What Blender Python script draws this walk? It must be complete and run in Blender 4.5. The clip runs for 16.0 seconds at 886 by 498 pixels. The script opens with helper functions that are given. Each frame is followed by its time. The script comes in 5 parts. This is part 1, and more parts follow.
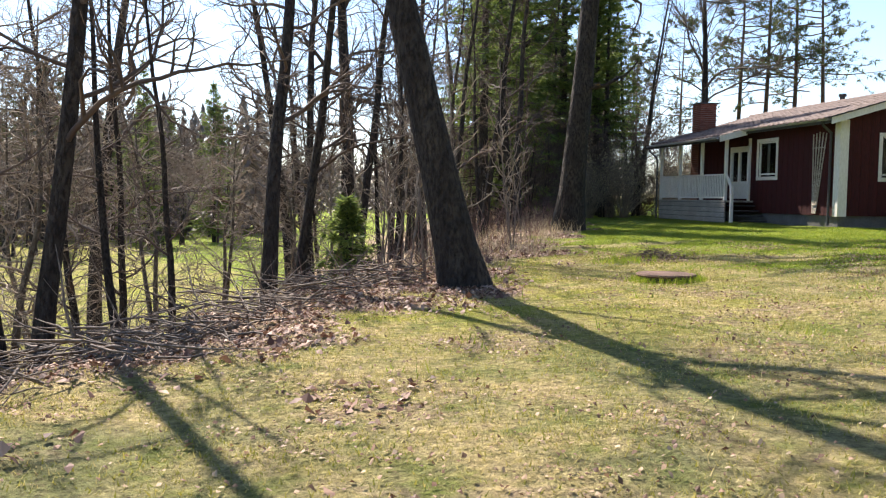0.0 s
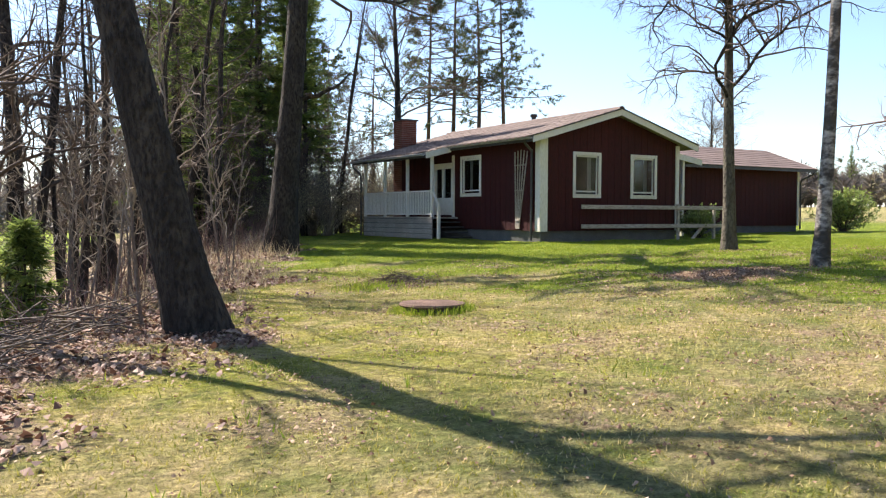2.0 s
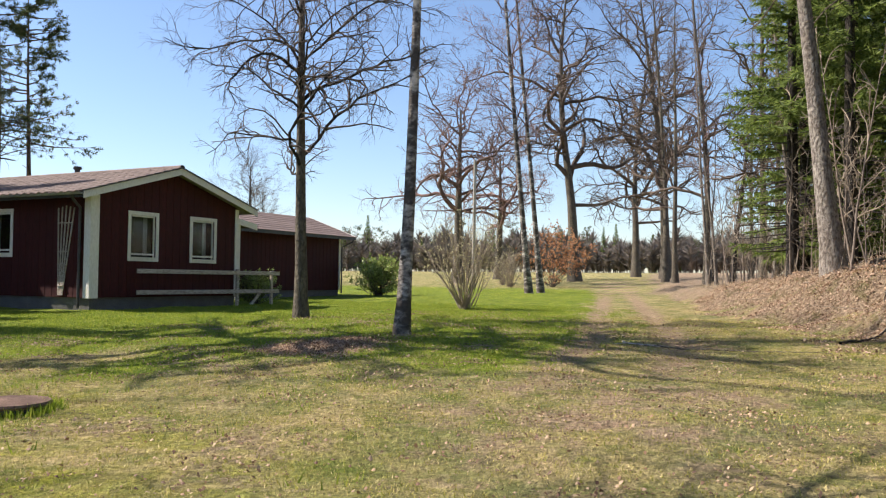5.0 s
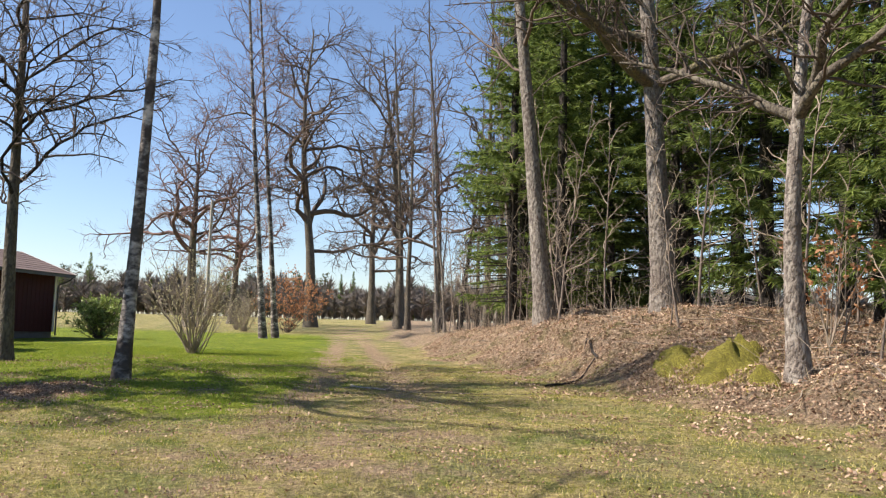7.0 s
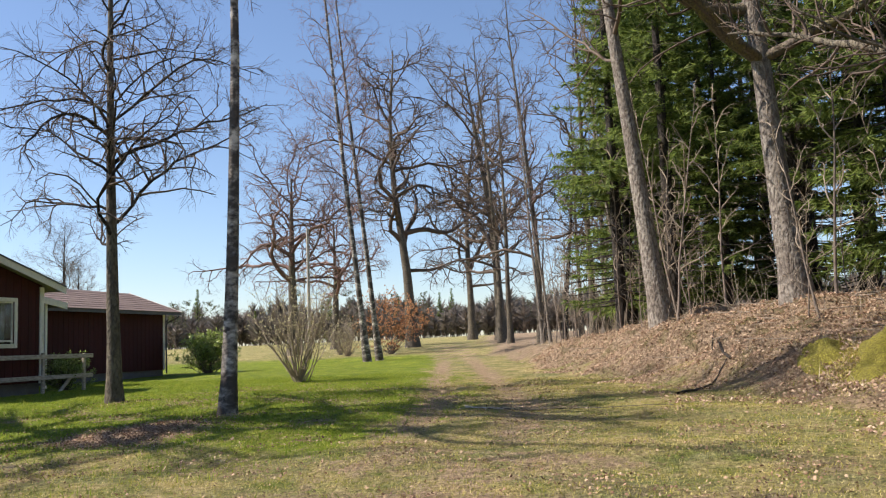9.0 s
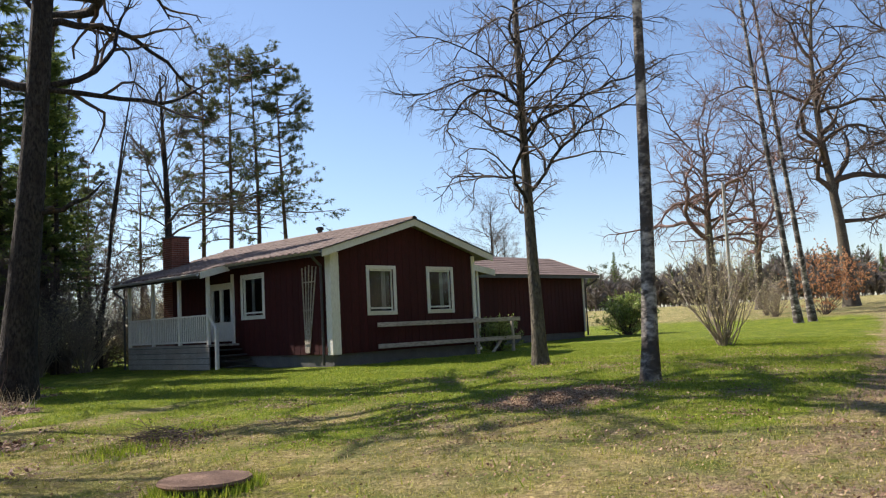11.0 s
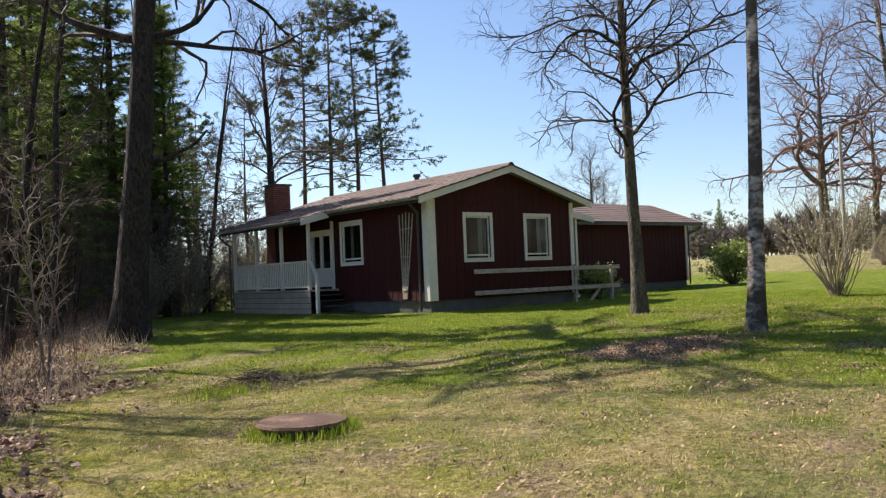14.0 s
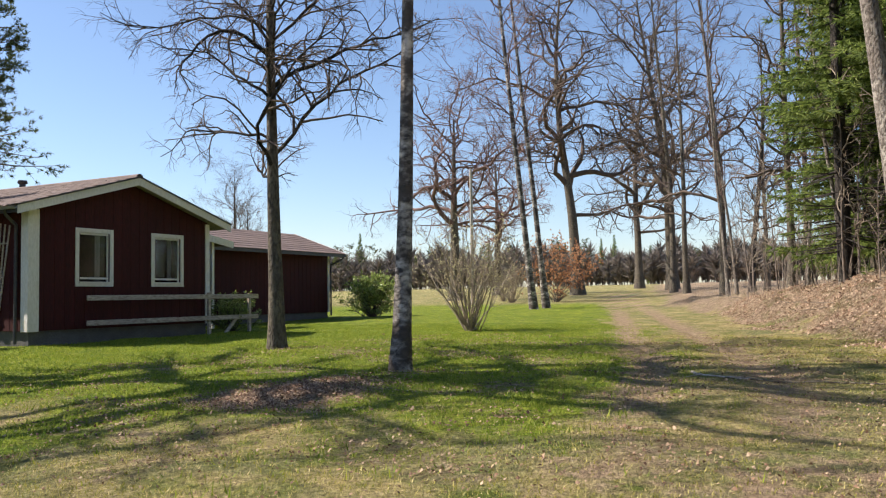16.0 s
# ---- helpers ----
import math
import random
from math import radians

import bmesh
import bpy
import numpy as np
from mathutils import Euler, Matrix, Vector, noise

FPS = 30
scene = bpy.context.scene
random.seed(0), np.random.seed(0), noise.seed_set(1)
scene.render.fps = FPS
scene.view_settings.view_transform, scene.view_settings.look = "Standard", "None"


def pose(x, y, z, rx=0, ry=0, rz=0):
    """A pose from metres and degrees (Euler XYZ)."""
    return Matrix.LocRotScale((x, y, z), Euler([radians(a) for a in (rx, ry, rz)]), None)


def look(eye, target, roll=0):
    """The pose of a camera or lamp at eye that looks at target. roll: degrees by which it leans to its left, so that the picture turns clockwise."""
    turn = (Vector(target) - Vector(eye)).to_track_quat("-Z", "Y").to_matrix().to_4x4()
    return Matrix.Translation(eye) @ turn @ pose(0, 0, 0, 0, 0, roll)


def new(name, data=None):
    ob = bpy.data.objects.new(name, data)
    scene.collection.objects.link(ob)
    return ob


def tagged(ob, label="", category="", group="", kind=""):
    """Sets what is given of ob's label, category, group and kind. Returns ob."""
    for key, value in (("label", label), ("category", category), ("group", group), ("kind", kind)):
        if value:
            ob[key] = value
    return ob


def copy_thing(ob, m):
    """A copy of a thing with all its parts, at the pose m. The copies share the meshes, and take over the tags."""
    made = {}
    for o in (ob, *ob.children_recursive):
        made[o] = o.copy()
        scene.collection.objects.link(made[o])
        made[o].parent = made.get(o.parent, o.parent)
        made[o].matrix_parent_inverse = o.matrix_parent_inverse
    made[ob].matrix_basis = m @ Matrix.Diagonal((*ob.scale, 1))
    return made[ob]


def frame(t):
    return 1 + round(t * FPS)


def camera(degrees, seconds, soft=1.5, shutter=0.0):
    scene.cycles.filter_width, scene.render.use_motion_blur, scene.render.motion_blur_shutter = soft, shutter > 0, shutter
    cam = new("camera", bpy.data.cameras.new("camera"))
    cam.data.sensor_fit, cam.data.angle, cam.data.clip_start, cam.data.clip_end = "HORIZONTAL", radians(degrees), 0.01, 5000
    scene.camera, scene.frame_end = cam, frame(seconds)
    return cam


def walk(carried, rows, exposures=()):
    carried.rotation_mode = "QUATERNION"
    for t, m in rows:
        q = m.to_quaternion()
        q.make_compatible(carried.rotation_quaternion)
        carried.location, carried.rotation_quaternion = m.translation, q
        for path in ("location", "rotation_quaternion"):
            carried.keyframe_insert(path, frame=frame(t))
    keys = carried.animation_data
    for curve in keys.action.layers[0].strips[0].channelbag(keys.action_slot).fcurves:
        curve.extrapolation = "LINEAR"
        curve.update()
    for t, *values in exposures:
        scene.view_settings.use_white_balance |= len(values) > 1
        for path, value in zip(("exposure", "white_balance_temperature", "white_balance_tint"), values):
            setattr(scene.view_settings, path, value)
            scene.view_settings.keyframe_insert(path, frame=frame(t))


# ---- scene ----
cam = camera(55.0, 16.0, soft=1.2)
PATH = [
    (0, (-15.958, -22.846, 0.902), (-15.608, -20.881, 0.776), 0.8),
    (0.5, (-16.041, -22.265, 0.899), (-15.575, -20.323, 0.801), -0.2),
    (1, (-16.082, -21.771, 0.941), (-15.346, -19.912, 0.91), 1.0),
    (1.5, (-16.186, -21.396, 0.981), (-15.158, -19.681, 0.939), 1.9),
    (2, (-16.147, -20.834, 0.947), (-15.11, -19.126, 0.866), 0.2),
    (2.5, (-16.11, -20.353, 0.957), (-15.006, -18.685, 0.956), 3.1),
    (3, (-16.1, -19.975, 1.007), (-14.766, -18.485, 0.993), 2.7),
    (3.5, (-15.988, -19.52, 1.01), (-14.639, -18.043, 0.996), 1.7),
    (4, (-16.017, -19.336, 1.07), (-14.476, -18.063, 1.146), 1.8),
    (4.2, (-16.049, -19.321, 1.075), (-14.429, -18.15, 1.135), 0.7),
    (6.3, (-16.247, -19.451, 1.032), (-14.343, -18.873, 1.231), 2.9),
    (6.5, (-16.252, -19.463, 1.022), (-14.323, -18.974, 1.219), 2.5),
    (7, (-16.306, -19.498, 1.036), (-14.347, -19.145, 1.228), 1.7),
    (7.5, (-16.33, -19.456, 1.035), (-14.357, -19.189, 1.22), 0.1),
    (8, (-16.245, -19.401, 1.025), (-14.26, -19.195, 1.152), -0.0),
    (8.5, (-15.8, -19.262, 1.043), (-13.823, -18.968, 1.137), -1.3),
    (9, (-15.375, -19.088, 1.037), (-13.47, -18.522, 1.263), -2.4),
    (9.5, (-15.025, -18.857, 1.069), (-13.202, -18.1, 1.391), -2.6),
    (10, (-14.883, -18.769, 1.087), (-13.21, -17.72, 1.405), -2.7),
    (10.2, (-14.784, -18.742, 1.078), (-13.171, -17.598, 1.371), -3.0),
    (12.3, (-14.849, -18.734, 1.096), (-13.624, -17.157, 1.204), -2.5),
    (12.5, (-14.84, -18.701, 1.085), (-13.652, -17.096, 1.205), -2.9),
    (13, (-14.807, -18.704, 1.094), (-13.69, -17.05, 1.224), -2.9),
    (13.5, (-14.781, -18.734, 1.091), (-13.614, -17.114, 1.201), -2.8),
    (14, (-14.662, -18.643, 1.077), (-13.4, -17.092, 1.144), -2.4),
    (14.5, (-14.375, -18.285, 1.062), (-12.94, -16.894, 1.152), -0.6),
    (15, (-14.112, -18.133, 1.064), (-12.379, -17.138, 1.159), -0.7),
    (15.5, (-13.61, -17.893, 1.024), (-11.806, -17.036, 1.139), -1.2),
    (16, (-13.149, -17.548, 1.083), (-11.372, -16.636, 1.195), -1.0),
]
walk(cam, [(t, look(eye, target, roll)) for t, eye, target, roll in PATH],
     [(0, 1.57, 6410, 15), (1, 1.56, 6410, 15), (2, 1.6, 6410, 15), (3.5, 1.3, 6410, 15), (6, 1.07, 6410, 15), (10, 0.95, 6410, 15), (12.5, 1.0, 6410, 15), (14, 1.0, 6410, 15), (16, 1.0, 6410, 15)])

# ---- light ----
SUN_EL, SUN_AZ = 46.0, (-0.30, 1.0)     # elevation; the level direction towards the sun
_h = math.hypot(*SUN_AZ)
to_sun = Vector((SUN_AZ[0] / _h * math.cos(radians(SUN_EL)), SUN_AZ[1] / _h * math.cos(radians(SUN_EL)), math.sin(radians(SUN_EL))))
sun = new("sun", bpy.data.lights.new("sun", "SUN"))
sun.data.energy, sun.data.angle, sun.data.color = 5.0, radians(0.5), (1.0, 0.91, 0.78)
sun.matrix_world = look((0, 0, 60), Vector((0, 0, 60)) - to_sun)
world = bpy.data.worlds.new("sky")
scene.world = world
world.use_nodes = True
_n, _l = world.node_tree.nodes, world.node_tree.links
_sky = _n.new("ShaderNodeTexSky")
_sky.sky_type, _sky.sun_disc = "NISHITA", False
_sky.sun_elevation, _sky.sun_rotation = radians(SUN_EL), math.atan2(SUN_AZ[0], SUN_AZ[1])
_sky.altitude, _sky.air_density, _sky.dust_density, _sky.ozone_density = 50, 1.0, 0.35, 3.0
_l.new(_sky.outputs[0], _n["Background"].inputs[0])
_n["Background"].inputs[1].default_value = 0.083

# ---- materials ----


def ramp_mix(nt, fac, a, b):
    m = nt.nodes.new("ShaderNodeMix")
    m.data_type = "RGBA"
    nt.links.new(fac, m.inputs[0])
    for s, v in ((m.inputs[6], a), (m.inputs[7], b)):
        if isinstance(v, tuple):
            s.default_value = (*v, 1)
        else:
            nt.links.new(v, s)
    return m.outputs[2]


def noise_fac(nt, scale, detail=4, lo=0.35, hi=0.65, stretch=None, rough=0.6, distort=0.0):
    tc = nt.nodes.new("ShaderNodeTexCoord")
    src = tc.outputs["Object"]
    if stretch:
        mp = nt.nodes.new("ShaderNodeMapping")
        mp.inputs["Scale"].default_value = stretch
        nt.links.new(src, mp.inputs["Vector"])
        src = mp.outputs["Vector"]
    n = nt.nodes.new("ShaderNodeTexNoise")
    n.inputs["Scale"].default_value, n.inputs["Detail"].default_value = scale, detail
    n.inputs["Roughness"].default_value, n.inputs["Distortion"].default_value = rough, distort
    nt.links.new(src, n.inputs["Vector"])
    r = nt.nodes.new("ShaderNodeMapRange")
    r.inputs["From Min"].default_value, r.inputs["From Max"].default_value = lo, hi
    nt.links.new(n.outputs[0], r.inputs["Value"])
    return r.outputs[0]


def base_mat(name, rough=0.8, metal=0.0, spec=0.3):
    m = bpy.data.materials.new(name)
    m.use_nodes = True
    b = m.node_tree.nodes["Principled BSDF"]
    b.inputs["Roughness"].default_value, b.inputs["Metallic"].default_value = rough, metal
    b.inputs["Specular IOR Level"].default_value = spec
    return m, m.node_tree, b


def bump(nt, b, fac, strength, dist):
    bp = nt.nodes.new("ShaderNodeBump")
    bp.inputs["Strength"].default_value, bp.inputs["Distance"].default_value = strength, dist
    nt.links.new(fac, bp.inputs["Height"])
    nt.links.new(bp.outputs[0], b.inputs["Normal"])


def two_tone(name, a, b, c=None, scale=8, fine=60, stretch=None, rough=0.8, bumps=0.4, dist=0.01, vary=0.0, spec=0.3, island=False, lo=0.35, hi=0.65):
    """Colour a to b by coarse noise, c by fine noise, with relief; vary: spread between objects or islands."""
    m, nt, p = base_mat(name, rough, 0.0, spec)
    col = ramp_mix(nt, noise_fac(nt, scale, 5, lo, hi, stretch), a, b)
    f = noise_fac(nt, fine, 3, 0.4, 0.65, stretch)
    if c:
        col = ramp_mix(nt, f, col, c)
    if vary:
        src = nt.nodes.new("ShaderNodeNewGeometry").outputs["Random Per Island"] if island else nt.nodes.new("ShaderNodeObjectInfo").outputs["Random"]
        hs = nt.nodes.new("ShaderNodeHueSaturation")
        r = nt.nodes.new("ShaderNodeMapRange")
        r.inputs["To Min"].default_value, r.inputs["To Max"].default_value = 1 - vary, 1 + vary
        nt.links.new(src, r.inputs["Value"])
        nt.links.new(r.outputs[0], hs.inputs["Value"])
        nt.links.new(col, hs.inputs["Color"])
        col = hs.outputs[0]
    nt.links.new(col, p.inputs["Base Color"])
    if bumps:
        bump(nt, p, f, bumps, dist)
    return m


def leaf_mat(name, a, b, c, translucent=0.3, rough=0.55):
    """Leaves and blades: three tones by island, light passing through."""
    m, nt, p = base_mat(name, rough, 0.0, 0.25)
    g = nt.nodes.new("ShaderNodeNewGeometry")
    cr = nt.nodes.new("ShaderNodeValToRGB")
    cr.color_ramp.elements[0].color, cr.color_ramp.elements[1].color = (*a, 1), (*c, 1)
    cr.color_ramp.elements.new(0.5).color = (*b, 1)
    nt.links.new(g.outputs["Random Per Island"], cr.inputs[0])
    nt.links.new(cr.outputs[0], p.inputs["Base Color"])
    t = nt.nodes.new("ShaderNodeBsdfTranslucent")
    nt.links.new(cr.outputs[0], t.inputs["Color"])
    mx = nt.nodes.new("ShaderNodeMixShader")
    mx.inputs[0].default_value = translucent
    nt.links.new(p.outputs[0], mx.inputs[1])
    nt.links.new(t.outputs[0], mx.inputs[2])
    nt.links.new(mx.outputs[0], nt.nodes["Material Output"].inputs["Surface"])
    return m


M = {}
# bark_dark is lowered for oaks' shaded sides; bark_grey is lichen grey, lightened as sunlit
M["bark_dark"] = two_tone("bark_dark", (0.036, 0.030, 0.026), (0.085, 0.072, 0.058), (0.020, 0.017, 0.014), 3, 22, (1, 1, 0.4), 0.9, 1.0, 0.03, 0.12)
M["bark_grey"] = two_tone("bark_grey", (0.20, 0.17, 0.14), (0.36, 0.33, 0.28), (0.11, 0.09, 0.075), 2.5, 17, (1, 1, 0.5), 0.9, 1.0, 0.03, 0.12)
M["bark_mid"] = two_tone("bark_mid", (0.10, 0.085, 0.065), (0.20, 0.175, 0.125), (0.065, 0.053, 0.042), 2.2, 18, (1, 1, 0.45), 0.9, 0.9, 0.025)
M["bark_moss"] = two_tone("bark_moss", (0.16, 0.15, 0.05), (0.17, 0.14, 0.11), (0.09, 0.075, 0.06), 2.0, 20, (1, 1, 0.5), 0.95, 0.9, 0.025)
M["bark_young"] = two_tone("bark_young", (0.17, 0.135, 0.11), (0.27, 0.22, 0.175), (0.11, 0.09, 0.075), 3, 30, (1, 1, 0.4), 0.85, 0.5, 0.01, 0.2)
M["bark_pine"] = two_tone("bark_pine", (0.16, 0.11, 0.08), (0.28, 0.17, 0.10), (0.08, 0.06, 0.05), 1.2, 18, (1, 1, 0.3), 0.9, 0.9, 0.03, 0.1)
# real birch patches, their dark share raised for the trunk's shaded side
M["bark_birch"] = two_tone("bark_birch", (0.085, 0.07, 0.058), (0.60, 0.55, 0.48), (0.055, 0.046, 0.04), 1.6, 7, (1, 1, 1.6), 0.7, 0.8, 0.012, 0.0, lo=0.45, hi=0.61)
M["twig"] = two_tone("twig", (0.085, 0.065, 0.055), (0.14, 0.105, 0.078), None, 2, 20, None, 0.85, 0, 0, 0.15)
M["twig_reddish"] = two_tone("twig_reddish", (0.15, 0.095, 0.085), (0.22, 0.14, 0.115), None, 2, 20, None, 0.85, 0, 0, 0.15)
M["twig_pale"] = two_tone("twig_pale", (0.22, 0.18, 0.135), (0.31, 0.255, 0.19), None, 2, 20, None, 0.85, 0, 0, 0.15)
M["needle_spruce"] = leaf_mat("needle_spruce", (0.065, 0.10, 0.028), (0.15, 0.21, 0.05), (0.27, 0.33, 0.08), 0.5)
M["needle_pine"] = leaf_mat("needle_pine", (0.06, 0.09, 0.04), (0.11, 0.14, 0.055), (0.20, 0.19, 0.08), 0.3)
M["leaf_rhodo"] = leaf_mat("leaf_rhodo", (0.15, 0.22, 0.05), (0.28, 0.35, 0.09), (0.44, 0.48, 0.18), 0.3, 0.35)
M["leaf_beech"] = leaf_mat("leaf_beech", (0.36, 0.16, 0.07), (0.48, 0.24, 0.11), (0.55, 0.33, 0.18), 0.35)
M["leaf_bud"] = leaf_mat("leaf_bud", (0.40, 0.36, 0.18), (0.50, 0.46, 0.26), (0.60, 0.55, 0.36), 0.35)
M["leaf_litter"] = leaf_mat("leaf_litter", (0.10, 0.052, 0.035), (0.28, 0.165, 0.095), (0.52, 0.38, 0.245), 0.12, 0.65)
# redder leaf kind for the slope, also darkened for the shade there
M["leaf_slope"] = leaf_mat("leaf_slope", (0.075, 0.038, 0.028), (0.20, 0.105, 0.072), (0.46, 0.32, 0.23), 0.12, 0.65)
M["leaf_bank"] = leaf_mat("leaf_bank", (0.13, 0.072, 0.046), (0.37, 0.24, 0.155), (0.62, 0.47, 0.33), 0.15, 0.65)
M["grass_green"] = leaf_mat("grass_green", (0.12, 0.20, 0.014), (0.24, 0.32, 0.026), (0.42, 0.43, 0.07), 0.4)
M["grass_dry"] = leaf_mat("grass_dry", (0.20, 0.23, 0.022), (0.43, 0.38, 0.075), (0.68, 0.55, 0.26), 0.3)
M["reed"] = leaf_mat("reed", (0.40, 0.31, 0.18), (0.50, 0.40, 0.25), (0.60, 0.50, 0.33), 0.25)
M["moss"] = two_tone("moss", (0.24, 0.22, 0.035), (0.36, 0.32, 0.05), (0.16, 0.14, 0.03), 4, 45, None, 0.95, 1.0, 0.04)
M["red_wood"] = two_tone("red_wood", (0.048, 0.0065, 0.0065), (0.066, 0.0092, 0.0082), (0.034, 0.0052, 0.005), 1.2, 40, (1, 1, 0.12), 0.75, 0.35, 0.004, 0.10)
M["white_paint"] = two_tone("white_paint", (0.78, 0.745, 0.66), (0.83, 0.80, 0.73), (0.70, 0.665, 0.58), 2, 30, (1, 1, 0.3), 0.55, 0.15, 0.002)
M["grey_wood"] = two_tone("grey_wood", (0.36, 0.33, 0.29), (0.50, 0.46, 0.41), (0.24, 0.21, 0.18), 2, 30, (0.3, 1, 1), 0.85, 0.4, 0.004, 0.12)
M["bare_wood"] = two_tone("bare_wood", (0.46, 0.40, 0.32), (0.58, 0.52, 0.44), (0.30, 0.25, 0.20), 2, 26, (0.25, 1, 1), 0.8, 0.4, 0.004)
M["tile"] = two_tone("tile", (0.175, 0.132, 0.118), (0.24, 0.185, 0.165), (0.12, 0.092, 0.083), 2, 30, None, 0.85, 0.4, 0.004, 0.16)
M["tile_joined"] = two_tone("tile_joined", (0.175, 0.132, 0.118), (0.24, 0.185, 0.165), (0.12, 0.092, 0.083), 2, 30, None, 0.85, 0.4, 0.004, 0.16, island=True)
M["felt"] = two_tone("felt", (0.155, 0.112, 0.098), (0.215, 0.16, 0.14), (0.12, 0.09, 0.08), 1.5, 35, None, 0.9, 0.3, 0.003, 0.08)
M["brick"] = two_tone("brick", (0.21, 0.075, 0.05), (0.30, 0.12, 0.08), (0.15, 0.06, 0.045), 3, 40, None, 0.9, 0.5, 0.004, 0.2)
M["mortar"] = two_tone("mortar", (0.30, 0.27, 0.24), (0.38, 0.35, 0.31), None, 6, 60, None, 0.95, 0.3, 0.003)
M["concrete"] = two_tone("concrete", (0.12, 0.118, 0.112), (0.17, 0.165, 0.155), (0.09, 0.088, 0.084), 2.5, 45, None, 0.9, 0.4, 0.004)
M["sheet_dark"] = two_tone("sheet_dark", (0.035, 0.035, 0.038), (0.06, 0.058, 0.058), None, 4, 40, None, 0.45, 0, 0, spec=0.5)
M["gutter"] = two_tone("gutter", (0.30, 0.31, 0.33), (0.42, 0.43, 0.45), None, 3, 40, None, 0.4, 0, 0, spec=0.5)
M["rust"] = two_tone("rust", (0.14, 0.085, 0.058), (0.24, 0.155, 0.11), (0.10, 0.06, 0.042), 5, 45, None, 0.9, 0.5, 0.005)
M["stone"] = two_tone("stone", (0.28, 0.265, 0.24), (0.40, 0.38, 0.35), (0.2, 0.19, 0.17), 5, 45, None, 0.9, 0.5, 0.01)
M["curtain"] = two_tone("curtain", (0.24, 0.23, 0.21), (0.31, 0.30, 0.28), None, 3, 30, (6, 6, 0.2), 0.9, 0.3, 0.01)
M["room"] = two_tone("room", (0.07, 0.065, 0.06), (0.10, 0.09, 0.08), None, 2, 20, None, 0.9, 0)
M["far_wood"] = leaf_mat("far_wood", (0.12, 0.115, 0.095), (0.18, 0.155, 0.13), (0.23, 0.19, 0.16), 0.2)
_m, _nt, _p = base_mat("glass", 0.03, 0.0, 0.5)
_p.inputs["Transmission Weight"].default_value, _p.inputs["IOR"].default_value = 1.0, 1.45
_p.inputs["Base Color"].default_value = (0.92, 0.95, 0.95, 1)
M["glass"] = _m

# ---- the lie of the land ----
LAWN = ((-30, -0.75), (-22, -0.54), (-16, -0.39), (-11, -0.21), (-7, -0.07), (-4, 0.01), (0, 0.1), (16, 0.16), (30, 0.3), (60, 1.2), (90, 2.1), (140, 2.7), (1500, 4.0))
EDGE = ((-400, -70), (-60, -40), (-30, -24), (-17.8, -17.6), (-10.5, -13.9), (3, -7.9), (12, -5.6), (30, -3.5), (60, 4), (120, 20), (400, 60))
TOE = ((-400, -90), (-40, -33), (-20, -27), (-12, -25.4), (-7, -23.5), (-3, -21.4), (3, -18.6), (8, -16.3), (15.6, -14.2), (33, -8.0), (80, 4.0), (400, 60))


def lerp(table, v):
    a = np.array(table, float)
    return np.interp(v, a[:, 0], a[:, 1])


def smooth(v):
    v = np.clip(v, 0, 1)
    return v * v * (3 - 2 * v)


def waves(x, y, size, seed):
    """Cheap smooth noise of about -1 to 1 from turned sine waves."""
    r = np.random.RandomState(seed)
    out = 0
    for _ in range(6):
        a, ph, f = r.uniform(0, 6.28), r.uniform(0, 6.28), r.uniform(0.6, 1.6) * 6.28 / size
        out = out + np.sin((x * math.cos(a) + y * math.sin(a)) * f + ph)
    return out / 3.0


def beyond_edge(x, y):
    return (lerp(EDGE, y) - x) * 0.9 + 0.35 * waves(x, y, 4.0, 3)


def beyond_toe(x, y):
    return (lerp(TOE, x) - y) * 0.93 + 0.35 * waves(x, y, 3.5, 5)


def bank_height(x):
    return lerp(((-60, 0.2), (-14, 0.45), (-7, 0.6), (-2.5, 0.75), (2, 1.35), (5, 1.6), (12, 1.5), (22, 0.9), (40, 0.4), (80, 0.1)), x)


def track(x, y):
    """Distance from the middle of the grass track, and its side."""
    c = lerp(((-40, -21), (-14, -18.5), (-8, -16.6), (-2, -15.6), (6, -13.2), (15, -10.6), (33, -5.2), (80, 9.0), (150, 26)), x)
    return y - c


def land(x, y):
    x, y = np.asarray(x, float), np.asarray(y, float)
    z = lerp(LAWN, x)
    s, d = beyond_edge(x, y), beyond_toe(x, y)
    z = z - 2.9 * smooth(s / 7.5)
    near = np.exp(-((x + 2) ** 2 + (y + 10) ** 2) / 45 ** 2)
    z = z + near * (0.03 * waves(x, y, 2.6, 7))
    rough = smooth((d + 0.3) / 1.0) * near + smooth((s + 0.5) / 1.5) * near
    z = z + bank_height(x) * (0.75 * smooth((d + 0.8) / 2.2) + 0.25 * smooth((d - 1.2) / 2.5)) + 0.5 * smooth((d - 4) / 16) * near
    z = z + rough * (0.12 * waves(x, y, 1.5, 11) + 0.075 * waves(x, y, 0.7, 12))
    z = z - 0.05 * np.exp(-((np.abs(track(x, y)) - 0.8) / 0.35) ** 2) * near * smooth((x + 6) / 6)
    return z


def land1(x, y):
    return float(land(x, y))


# ---- mesh helpers ----


def mesh_obj(name, verts, faces, material, parent=None, label="", smooth_shade=False):
    me = bpy.data.meshes.new(name)
    me.from_pydata(verts if isinstance(verts, list) else verts.tolist(), [], faces if isinstance(faces, list) else faces.tolist())
    if material:
        me.materials.append(material)
    if smooth_shade:
        me.polygons.foreach_set("use_smooth", [True] * len(me.polygons))
    ob = new(name, me)
    if parent:
        ob.parent = parent
    if label:
        ob["label"] = label
    return ob


